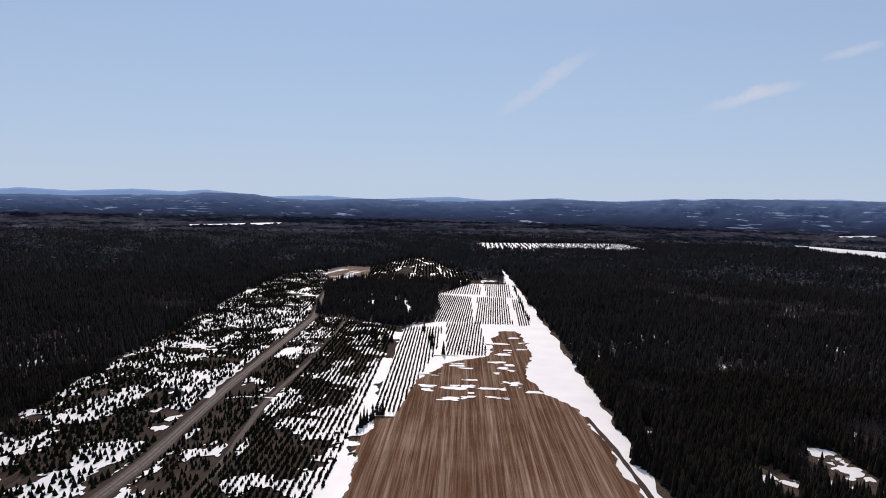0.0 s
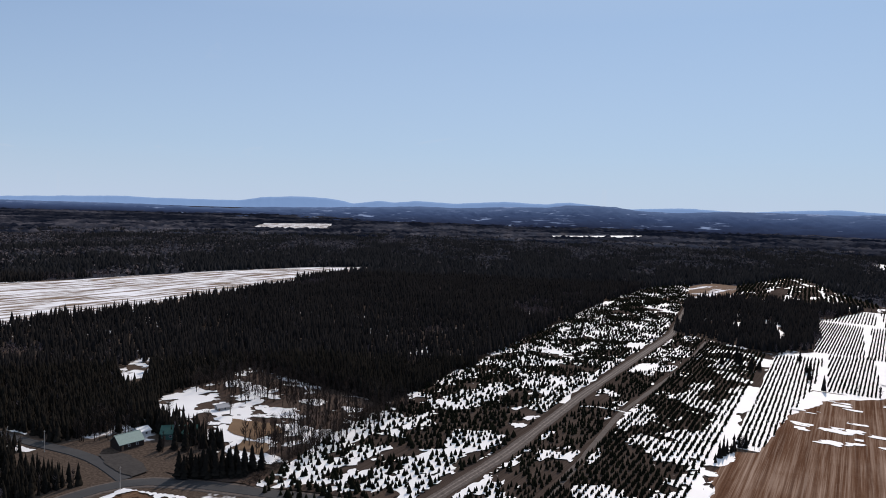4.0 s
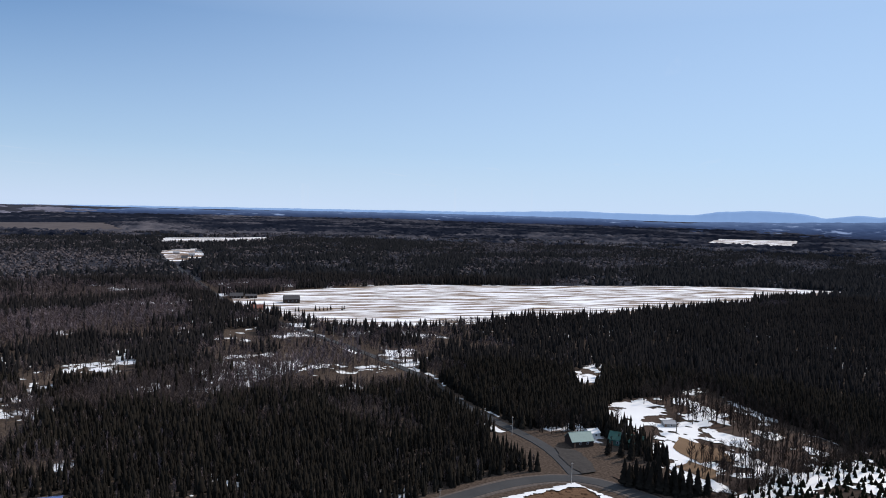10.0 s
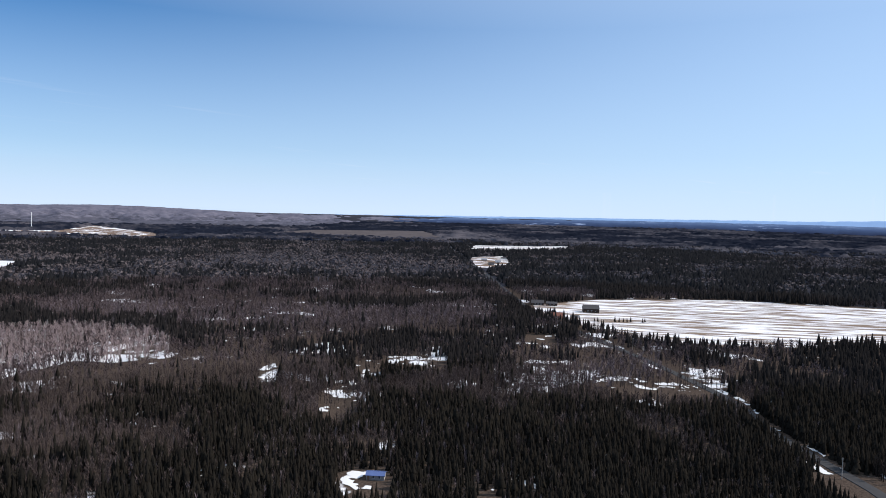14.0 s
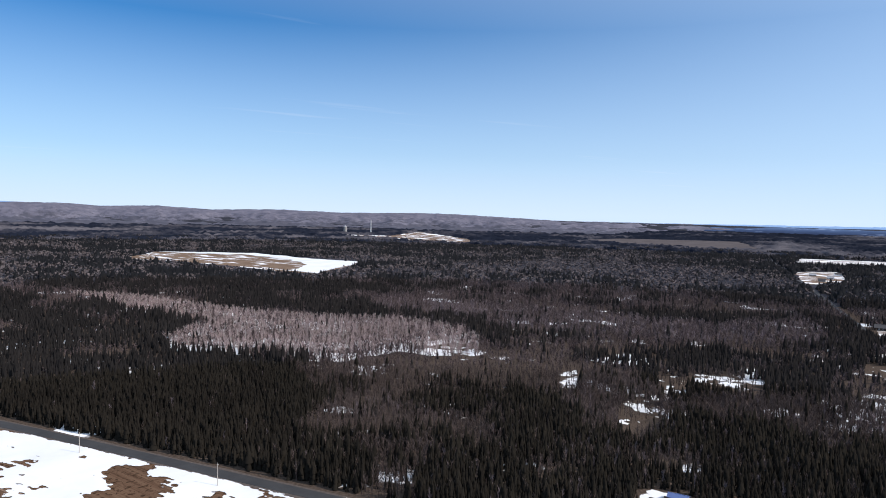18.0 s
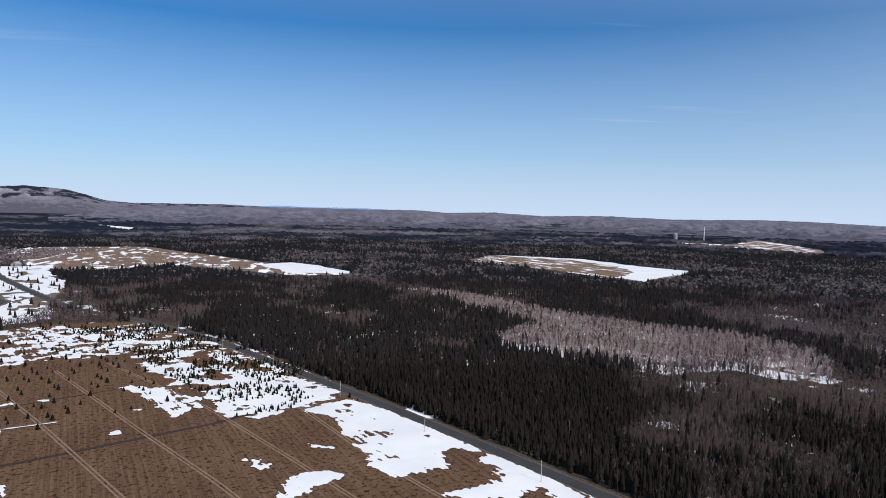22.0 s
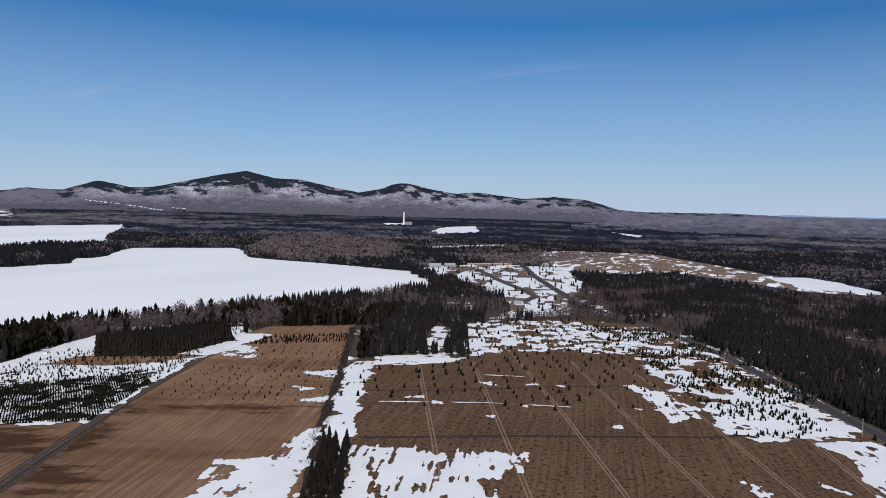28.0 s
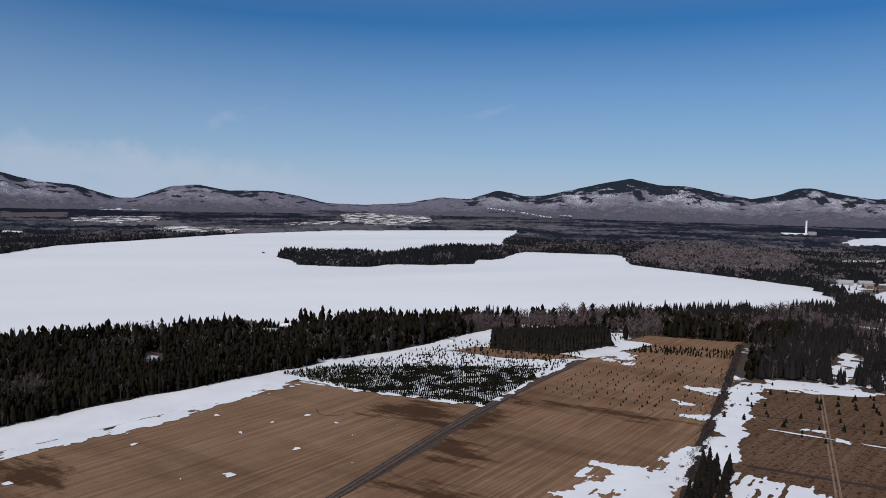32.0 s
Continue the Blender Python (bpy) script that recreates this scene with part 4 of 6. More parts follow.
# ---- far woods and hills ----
# stands of conifer and hardwood; haze shifts all their colours to navy
k = Mat("hazed_woods", 0.95, 0, 0.05)
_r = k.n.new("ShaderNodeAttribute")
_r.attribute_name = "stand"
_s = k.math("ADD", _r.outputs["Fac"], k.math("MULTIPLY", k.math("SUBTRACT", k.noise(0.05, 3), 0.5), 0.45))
M_HAZED_WOODS = k.colour(k.ramp(_s, (0.38, (0.011, 0.014, 0.024)), (0.5, (0.03, 0.031, 0.042)), (0.62, (0.062, 0.059, 0.07)), (0.82, (0.105, 0.098, 0.11)))).m
M_CUT = field_mat("cut_over_land", (0.07, 0.06, 0.06), (0.09, 0.078, 0.078), (0.115, 0.1, 0.1), None, 0.02)
# rank behind rank of tree fronts with jagged tops; past the reach the hills take over
fa = np.radians(np.arange(-36, 254, 0.2))
fd = np.geomspace(2450, 12900, 52)
reach = np.interp(np.degrees(fa), [-36, 36, 50, 92, 104, 166, 176, 254], [4500, 4500, 6700, 7800, 4300, 4300, 7000, 7000])
ring = fd[:, None] * (1 + 0.016 * (vnoise(np.degrees(fa)[None] * 1.0, np.arange(52)[:, None] * 17.0, 0.9, 30) - 0.5) * 2)
fx, fy = ring * -np.sin(fa), ring * np.cos(fa)
tip = 9 + 5 * vnoise(fx, fy, 260, 31) + 5 * rng.uniform(-1, 1, fx.shape) ** 3 + 2.5 * rng.uniform(-1, 1, fx.shape) + 16 * vnoise(fx, fy, 900, 32) * np.clip((ring - 3500) / 3000, 0, 1)
foot = tip * 0 + 3.0 + 16 * vnoise(fx, fy, 900, 32) * np.clip((ring - 3500) / 3000, 0, 1)
gone = np.zeros(fx.shape, bool)
for p in FAR_OPEN + CUT_LAND + [FAR_S, LAKE, ROAD_FIELD]:
    gone |= inside(p, fx, fy)
past = np.clip((ring / reach - 1) * 40, 0, 1)
tip, foot = np.where(gone, -4, tip) - 90 * past, np.where(gone, -4, foot) - 90 * past
front = lay(np.stack([fx, fy, foot], -1))
crest = lay(np.stack([fx * 1.0012, fy * 1.0012, tip], -1))
fv = np.stack([front, crest], 1).reshape(-1, len(fa), 3)
n = len(fa)
i, j = np.meshgrid(np.arange(len(fv) - 1), np.arange(n - 1), indexing="ij")
a = (i * n + j).ravel()
tris = np.concatenate([np.stack([a, a + 1, a + n + 1], 1), np.stack([a, a + n + 1, a + n], 1)])[:, ::-1]
canopy = new("far_wood", mesh_from("far_wood", fv.reshape(-1, 3), tris, [M_HAZED_WOODS]))
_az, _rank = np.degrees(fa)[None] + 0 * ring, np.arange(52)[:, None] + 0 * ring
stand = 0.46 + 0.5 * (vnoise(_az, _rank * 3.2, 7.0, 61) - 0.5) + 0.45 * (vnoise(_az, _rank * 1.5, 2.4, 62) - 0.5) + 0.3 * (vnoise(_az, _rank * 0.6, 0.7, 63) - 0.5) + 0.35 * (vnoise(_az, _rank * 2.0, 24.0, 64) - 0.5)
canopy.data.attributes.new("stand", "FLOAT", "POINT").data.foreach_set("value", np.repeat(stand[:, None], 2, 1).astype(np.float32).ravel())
tagged(canopy, "dark canopy of far mixed woods to the horizon, blued for haze", "trees", "", "stuff")
for i, p in enumerate(FAR_OPEN):
    sheet("field_distant", p, 5.0, M_SNOW if i < len(FAR_SNOW) else M_STRIPED if i < len(FAR_SNOW) + 2 else M_TOWN, "distant snowy field among dark woods", "field", 25, 150, 40)

for p in CUT_LAND:
    sheet("field_cut_over", p, 4.0, M_CUT, "flat cut-over brown land among far woods", "field", 25, 150, 40)


def hills(name, skyline, mat, label, r0=4020.0, r1=4760.0, steps=26, rough=0.22, seed=0, power=1.15, low=-0.86):
    """A range of hills whose crest rises through the skyline's (azimuth, elevation) points, in degrees."""
    azs, els = np.array(skyline).T
    aa = np.arange(azs[0], azs[-1], 0.12)
    el = np.interp(aa, azs, els)
    kern = np.hanning(9) / np.hanning(9).sum()
    el = np.convolve(np.pad(el, 4, mode="edge"), kern, "valid")
    el = el + 0.035 * (vnoise(aa, aa * 0, 0.5, seed) - 0.5) + 0.02 * (vnoise(aa, aa * 0, 0.17, seed + 1) - 0.5)
    t = np.linspace(0, 1, steps)
    rr = r0 + (r1 - r0) * t
    rows, rise = [], []
    for tt, r in zip(t, rr):
        x, y = -np.sin(np.radians(aa)) * r, np.cos(np.radians(aa)) * r
        spur = vnoise(x, y, 150, seed + 2) * 0.6 + vnoise(x, y, 55, seed + 3) * 0.3 + vnoise(x, y, 18, seed + 4) * 0.15 - 0.5
        f = np.clip(tt ** power + rough * spur * np.sin(math.pi * min(1, tt * 1.02)) * 1.6, 0, 1)
        e = np.radians(low + (el - low) * f)
        rows.append(np.stack([x, y, H + r * np.tan(e)], -1))
        rise.append(np.stack([f, np.clip(el / 2.0, 0, 1)], -1))
    rows.append(rows[-1] * np.array((1.02, 1.02, 1)) - np.array((0, 0, 60)))
    rise.append(rise[-1])
    v = np.array(rows)
    m = len(aa)
    i, j = np.meshgrid(np.arange(len(rows) - 1), np.arange(m - 1), indexing="ij")
    a = (i * m + j).ravel()
    f = np.concatenate([np.stack([a, a + 1, a + m + 1], 1), np.stack([a, a + m + 1, a + m], 1)])[:, ::-1]
    ob = new(name, mesh_from(name, v.reshape(-1, 3), f, [mat]))
    at = ob.data.attributes.new("rise", "FLOAT2", "POINT")
    at.data.foreach_set("vector", np.array(rise, np.float32).ravel())
    for p in ob.data.polygons:
        p.use_smooth = True
    return tagged(ob, label, "mountains", "", "structure")


k = Mat("mountain_woods", 0.95, 0, 0.05)
_a, _b, _c = k.noise(0.009, 4, 0.6), k.noise(0.05, 3, 0.6, (1, 1, 0.25)), k.noise(0.16, 4, 0.75, (1, 1, 0.07))
_w = k.noise(0.022, 4, 0.65, (1, 1, 0.6))
_r = k.n.new("ShaderNodeAttribute")
_r.attribute_name = "rise"
_h = k.n.new("ShaderNodeSeparateXYZ")
k.l.new(_r.outputs["Vector"], _h.inputs[0])
_f, _t = _h.outputs[0], _h.outputs[1]
_wild = k.math("MULTIPLY", k.math("SUBTRACT", _a, 0.5), 2.2)
_up = k.math("ADD", k.math("ADD", _f, _wild), k.math("MULTIPLY", k.math("SUBTRACT", _w, 0.5), 0.55))
_up = k.math("ADD", _up, k.math("MULTIPLY", k.math("SUBTRACT", _t, 0.5), 0.22))
_dark = k.mask(k.math("MULTIPLY", _up, 0.6), 0.5, 0.035)
_stand = k.mask(k.math("SUBTRACT", k.math("ADD", k.math("MULTIPLY", _w, 0.7), k.math("MULTIPLY", k.noise(0.11, 3, 0.6, (1, 1, 0.5)), 0.35)), k.math("MULTIPLY", _f, 0.42)), 0.36, 0.04)
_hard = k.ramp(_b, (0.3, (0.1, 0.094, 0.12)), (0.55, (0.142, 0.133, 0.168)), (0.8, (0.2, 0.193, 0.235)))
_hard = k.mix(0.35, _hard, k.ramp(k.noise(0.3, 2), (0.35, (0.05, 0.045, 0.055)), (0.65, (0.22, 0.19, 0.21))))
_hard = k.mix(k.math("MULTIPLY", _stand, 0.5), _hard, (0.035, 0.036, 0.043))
_snow = k.mask(k.math("ADD", k.math("MULTIPLY", _c, 0.85), k.math("MULTIPLY", _w, 0.3)), 0.59, 0.05)
_zone = k.math("MULTIPLY", k.math("MULTIPLY", k.mask(_f, 0.5, 0.14), k.mask(_t, 0.55, 0.2)), k.mask(k.noise(0.006, 2), 0.48, 0.08))
_hard = k.mix(k.math("MULTIPLY", k.math("MULTIPLY", _snow, _zone), 0.85), _hard, (0.6, 0.6, 0.64))
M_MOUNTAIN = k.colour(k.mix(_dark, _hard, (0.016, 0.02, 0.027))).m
k = Mat("grey_hills", 0.95, 0, 0.05)
_a, _b = k.noise(0.012, 5, 0.62, (1, 1, 0.6)), k.noise(0.06, 3, 0.65)
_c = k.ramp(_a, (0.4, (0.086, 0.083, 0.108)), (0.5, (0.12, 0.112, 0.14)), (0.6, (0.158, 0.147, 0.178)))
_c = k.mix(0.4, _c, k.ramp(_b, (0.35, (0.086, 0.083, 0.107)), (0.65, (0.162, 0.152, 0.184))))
_r = k.n.new("ShaderNodeAttribute")
_r.attribute_name = "rise"
_h = k.n.new("ShaderNodeSeparateXYZ")
k.l.new(_r.outputs["Vector"], _h.inputs[0])
_w = k.math("ADD", k.math("MULTIPLY", k.noise(0.02, 4, 0.65, (1, 1, 0.6)), 0.7), k.math("MULTIPLY", k.noise(0.12, 3), 0.35))
_stand = k.mask(k.math("SUBTRACT", _w, k.math("MULTIPLY", _h.outputs[0], 0.32)), 0.39, 0.035)
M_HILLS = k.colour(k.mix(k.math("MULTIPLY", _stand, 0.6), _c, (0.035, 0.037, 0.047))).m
# haze is put into this colour, paler upwards, with a weak added glow
k = Mat("hazed_ridge", 1.0, 0, 0.0)
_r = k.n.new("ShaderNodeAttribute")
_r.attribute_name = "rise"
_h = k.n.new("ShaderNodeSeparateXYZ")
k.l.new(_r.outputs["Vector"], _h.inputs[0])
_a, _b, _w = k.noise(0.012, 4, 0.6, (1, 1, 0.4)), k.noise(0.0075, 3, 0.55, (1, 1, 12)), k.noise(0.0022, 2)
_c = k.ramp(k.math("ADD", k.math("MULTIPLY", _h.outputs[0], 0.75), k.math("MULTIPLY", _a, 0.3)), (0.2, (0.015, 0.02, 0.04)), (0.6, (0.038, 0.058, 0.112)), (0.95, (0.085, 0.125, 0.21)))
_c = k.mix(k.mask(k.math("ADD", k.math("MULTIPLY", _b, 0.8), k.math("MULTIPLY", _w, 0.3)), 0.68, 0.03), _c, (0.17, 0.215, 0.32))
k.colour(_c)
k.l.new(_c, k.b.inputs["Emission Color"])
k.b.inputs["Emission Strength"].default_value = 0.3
M_RIDGE_HAZE = k.m
# one flat haze blue that glows, so these mountains look far off
k = Mat("far_hazed_ridge", 1.0, 0, 0.0)
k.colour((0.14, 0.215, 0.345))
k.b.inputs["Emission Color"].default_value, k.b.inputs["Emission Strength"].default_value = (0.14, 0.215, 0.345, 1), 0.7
M_RIDGE_HAZE_FAR = k.m
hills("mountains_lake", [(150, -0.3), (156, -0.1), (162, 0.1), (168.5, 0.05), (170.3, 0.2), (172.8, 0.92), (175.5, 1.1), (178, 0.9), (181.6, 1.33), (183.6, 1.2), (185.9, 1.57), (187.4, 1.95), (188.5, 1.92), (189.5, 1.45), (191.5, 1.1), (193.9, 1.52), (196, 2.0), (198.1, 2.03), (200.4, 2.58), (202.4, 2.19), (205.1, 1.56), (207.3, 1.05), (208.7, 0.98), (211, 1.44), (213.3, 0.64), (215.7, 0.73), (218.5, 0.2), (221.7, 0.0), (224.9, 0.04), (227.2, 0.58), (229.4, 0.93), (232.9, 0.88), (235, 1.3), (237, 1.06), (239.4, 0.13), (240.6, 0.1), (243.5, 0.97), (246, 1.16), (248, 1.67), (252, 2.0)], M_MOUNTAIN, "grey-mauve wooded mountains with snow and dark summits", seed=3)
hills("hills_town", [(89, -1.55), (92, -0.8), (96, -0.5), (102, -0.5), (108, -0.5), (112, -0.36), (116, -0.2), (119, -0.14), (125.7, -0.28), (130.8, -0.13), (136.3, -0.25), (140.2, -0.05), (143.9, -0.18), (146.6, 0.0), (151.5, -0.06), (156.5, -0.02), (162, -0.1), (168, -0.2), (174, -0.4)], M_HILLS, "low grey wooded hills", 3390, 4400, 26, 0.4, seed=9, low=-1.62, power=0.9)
hills("ridge_hazed_near", [(-36, 0.6), (-29.8, 0.9), (-23, 0.92), (-20.7, 0.9), (-18.2, 0.88), (-17.1, 0.66), (-15.6, 0.82), (-14.5, 0.65), (-11.3, 0.48), (-8, 0.53), (-5.3, 0.6), (-2.7, 0.35), (1.8, 0.19), (6.5, 0.25), (9.7, 0.22), (13.5, 0.02), (16.2, 0.09), (18, 0.36), (19.9, 0.4), (21.7, 0.4), (23.5, 0.15), (26.9, 0.1), (30.7, -0.1), (34.2, -0.05), (37.2, -0.2), (39.4, -0.25), (42, -0.35), (48, -0.5), (54, -0.8), (60, -1.5)], M_RIDGE_HAZE, "wooded ridges with blue haze in their colour, faintly glowing", 3440, 4380, 26, 0.35, seed=15, power=0.8, low=-1.55)
hills("ridge_hazed_far", [(-36, 0.8), (-29.8, 0.81), (-27.5, 1.0), (-23.9, 0.95), (-20, 0.76), (-15.9, 0.82), (-9.9, 0.43), (-6.7, 0.68), (-1.2, 0.35), (2, 0.58), (4, 0.48), (8.5, 0.2), (12.5, 0.4), (17.1, 0.2), (21.7, 0.63), (23.5, 0.42), (26.9, 0.52), (29.2, 0.38), (31.0, 0.26), (34.2, 0.39), (35.9, 0.2), (37.2, 0.3), (39.4, 0.02), (40.6, 0.3), (42, 0.42), (44, 0.48), (46.7, 0.3), (48.3, 0.02), (55, 0.02), (57, 0.1), (65, -0.18), (75, -0.27), (85, -0.34), (96, -0.45), (110, -0.55)], M_RIDGE_HAZE_FAR, "mountains on the horizon in a pale, glowing haze blue", 4400, 4790, 10, 0.05, seed=21)
hills("ridge_hazed_plain", [(43, -0.75), (50, -0.55), (57, -0.45), (65, -0.42), (75, -0.45), (85, -0.5), (92, -0.55), (97, -0.7)], M_RIDGE_HAZE, "plain beyond the far woods, haze-blue in colour, faintly glowing", 3780, 4500, 10, 0.3, seed=23, low=-1.12, power=0.3)
hills("ridge_hazed_south", [(142, -0.4), (147, -0.1), (151, 0.06), (155, 0.02), (158, 0.1), (162, -0.2)], M_RIDGE_HAZE_FAR, "hill beyond the grey hills in a pale, glowing haze blue", 4600, 4800, 6, 0.05, seed=25)



def hillside_snow(points, tall, label, r0=4020.0, r1=4760.0, low=-0.86, power=1.15, crest=1.3):
    """Broken patches of cleared, snowy land along a line of (azimuth, elevation) points on a mountain side; tall: their height in degrees."""
    bm = bmesh.new()
    pts = np.array(points)
    along = np.arange(0, len(pts) - 1 + 1e-6, 0.09)
    az_, el_ = np.interp(along, np.arange(len(pts)), pts[:, 0]), np.interp(along, np.arange(len(pts)), pts[:, 1])
    last, dice = None, np.random.default_rng(len(points))
    for i, (a, e) in enumerate(zip(az_, el_)):
        e += tall * 0.35 * dice.uniform(-1, 1)
        thick = tall * dice.uniform(0.25, 1.0)
        r = r0 + (r1 - r0) * max(0.02, (e - low) / (crest - low)) ** (1 / power) - 110
        row = [bm.verts.new((-math.sin(radians(a)) * q, math.cos(radians(a)) * q, H + q * math.tan(radians(e + o)))) for q, o in ((r, -thick / 2), (r + 30, thick / 2))]
        if last and i % 7 not in (3, 6) and dice.uniform() < 0.86:
            bm.faces.new((last[0], row[0], row[1], last[1]))
        last = row
    return tagged(part("snow_hillside", bm, M_SNOW), label, "snow", "", "structure")


hillside_snow([(211.9, -0.03), (210.78, -0.14), (209.65, -0.25), (208.28, -0.45), (207.27, -0.61), (206.44, -0.69)], 0.085, "snowy cleared strip on the mountain side")
hillside_snow([(205.89, -0.49), (204.68, -0.55)], 0.07, "short snowy strip on the mountain side")

# ---- snow lying on the fields ----
def patch(pts, rough=3.0, seed=0, furrow=0.8):
    return snow_cover("snow_patch", pts, "melting patch of white snow on brown grass", 0.8, lambda x, y: np.minimum(edge_distance(pts, x, y) / (2.0 * rough), 0.6) + 1.1 * level(x, y, 9, seed, furrow * 0.9) - 0.06)


patch([(71, -333), (48, -338), (30, -332), (23, -330), (-3, -333), (-15, -332), (-14, -317), (-5, -309), (-5, -301), (11, -303), (2, -293), (-1, -280), (-3, -240), (59, -240)], 4, 0, 1.7)
END = [(36, -708), (18, -559), (2, -573), (-57, -596), (-70, -651), (-62, -750), (0, -745)]
snow_cover("snow_patch", END, "patchy snow at the end of the meadow", 1.6, lambda x, y: np.minimum(edge_distance(END, x, y) / 8, 0.32) + level(x, y, 13, 5, 0.8) - 0.26)
patch([(-94, -480), (-114, -468), (-126, -431), (-124, -412), (-105, -398), (-100, -431)], 2.5, 0, 0.9)
patch([(-171, -505), (-198, -444), (-208, -402), (-193, -388), (-156, -380), (-130, -385), (-129, -408), (-148, -438)], 3, 1, 0.5)
patch([(-203, -382), (-213, -350), (-218, -298), (-218, -261), (-222, -200), (-226, -120), (-206, -120), (-204, -215), (-199, -231), (-212, -262), (-208, -275), (-200, -273), (-187, -255), (-164, -256), (-159, -278), (-168, -289), (-171, -329), (-183, -351), (-172, -364), (-170, -375)], 2.2, 3)
patch([(-118, -282), (-138, -281), (-143, -274), (-125, -264), (-110, -250), (-114, -272)], 2.5, 4)
patch([(-168, -229), (-194, -231), (-211, -226), (-194, -206)], 3, 5)
patch([(-114, -318), (-120, -310), (-123, -300), (-114, -297), (-111, -308)], 1.5, 6)
patch([(-148, -320), (-158, -309), (-155, -303), (-148, -312)], 1.5, 7)
patch([(-165, -323), (-171, -297), (-172, -286), (-165, -293)], 1.5, 8)
patch([(138, -478), (112, -492), (108, -464)], 2)
patch([(129, -441), (107, -440), (124, -431)], 2)
patch([(116, -411), (103, -421), (99, -402)], 2)
patch([(221, -524), (226, -576), (199, -557), (187, -516)], 5)
patch([(112, -520), (93, -524), (80, -415), (70, -334), (85, -336), (98, -425)], 3)
patch([(123, -272), (120, -308), (105, -317), (93, -358), (79, -271), (72, -180), (112, -200)], 5)
patch([(60, -540), (20, -566), (24, -580), (64, -552)], 4)
GAP = [(-57, -590), (-66, -651), (-60, -752), (-95, -752), (-118, -650), (-116, -590)]
snow_cover("snow_patch", GAP, "thin snow over the far end of the meadow", 1.2, lambda x, y: np.minimum(edge_distance(GAP, x, y) / 8, 0.2) + 1.2 * level(x, y, 11, 17, 0.5) - 0.2)
patch([(353, -110), (347, -190), (346, -242), (349, -312), (340, -312), (335, -242), (336, -190), (344, -110)], 3, 11, 0.8)
patch([(352, -110), (346, -150), (345, -190), (338, -190), (340, -150), (346, -110)], 2, 13, 0.8)
SIDE = [(-90, -718), (-163, -734), (-204, -600), (-212, -489), (-215, -435), (-215, -372), (-186, -378), (-125, -373), (-135, -420), (-122, -477), (-115, -597)]
snow_cover("snow_patch", SIDE, "snow lying in patches among young firs", 1.3, lambda x, y: np.minimum(edge_distance(SIDE, x, y) / 8, 0.3) + 1.2 * level(x, y, 11, 15, 0.4) - 0.25)
for spot in range(18):
    cx, cy = rng.uniform(-195, 60), rng.uniform(-520, -215)
    w, h = rng.uniform(1.2, 5.5), rng.uniform(1.0, 3.2)
    box_ = [(cx - w, cy - h), (cx + w, cy - h), (cx + w, cy + h), (cx - w, cy + h)]
    snow_cover("snow_patch", box_, "small melting patch of snow on the meadow", 0.8, lambda x, y: edge_distance(box_, x, y) / 3 + 1.2 * level(x, y, 5, 40 + spot, 0.9) - 0.2)
for spot in range(22):
    cx, cy = rng.uniform(200, 345), rng.uniform(-330, -110)
    w, h = rng.uniform(0.6, 2.2), rng.uniform(0.8, 2.4)
    box_ = [(cx - w, cy - h), (cx + w, cy - h), (cx + w, cy + h), (cx - w, cy + h)]
    if edge_distance(FIELD_K, np.array([cx]), np.array([cy]))[0] > 4:
        snow_cover("snow_patch", box_, "small melting patch of snow on the tan field", 0.7, lambda x, y: edge_distance(box_, x, y) / 2.5 + 0.9 * level(x, y, 4, 90 + spot) - 0.1)
for spot in range(60):
    cx, cy = rng.uniform(-30, 50), 415 + 215 * rng.uniform(0, 1)
    w, h = rng.uniform(1.5, 8), rng.uniform(1.5, 3.5)
    box_ = [(cx - w, cy - h), (cx + w, cy - h), (cx + w, cy + h), (cx - w, cy + h)]
    if edge_distance(FIELD_A, np.array([cx]), np.array([cy]))[0] > 1:
        snow_cover("snow_patch", box_, "small drift of snow left on the stubble", 0.8, lambda x, y: np.minimum(edge_distance(box_, x, y) / 3, 0.3) + 1.3 * level(x * 0.5, y, 6, 140 + spot) - 0.1, 0.42)
snow_cover("snow_plantation", BACK_E, "snow between small trees behind the spruce block", 2.5, lambda x, y: np.minimum(edge_distance(BACK_E, x, y) / 9, 0.15) + level(x, y * 0.35, 14, 27) - 0.6)
snow_cover("snow_plantation", PLANT_D, "old snow lying in patches between young firs", 1.7, lambda x, y: np.minimum(edge_distance(PLANT_D, x, y) / 6, 0.1) + level(x, y * 0.8, 19, 25, 0.25) - 0.11 - 3 * near_line(TRACK, x, y, 6.5))
PLANT_TRACK = [(-104, 200), (-112, 300), (-122, 400), (-120, 560), (-128, 680)]
snow_cover("snow_plantation", PLANT_C, "old snow lying in patches between fir rows", 1.6, lambda x, y: np.minimum(edge_distance(PLANT_C, x, y) / 6, 0.1) + level(x, y * 0.8, 16, 35, 0.4) - 0.14 + 0.25 * np.clip((x + 92) / 26, -0.35, 1) * (y < 520) - 3 * near_line(TRACK, x, y, 5) - 3 * near_line(PLANT_TRACK, x, y, 2.6))
NURSERY_ROWS = [(368, -325), (354, -367), (290, -425), (238, -457), (224, -430), (217, -351), (292, -330)]
snow_cover("snow_plantation", NURSERY, "snow showing between the nursery rows", 1.5, lambda x, y: np.minimum(edge_distance(NURSERY, x, y) / 5, 0.1) + level(x, y, 9, 45) - np.where(inside(NURSERY_ROWS, x, y), 0.16, -0.15) + 0.3 * (edge_distance(NURSERY, x, y) < 5))
BROWN_N = [(331, -458), (335, -488), (318, -499), (243, -520), (223, -517), (265, -476), (267, -464), (286, -452)]
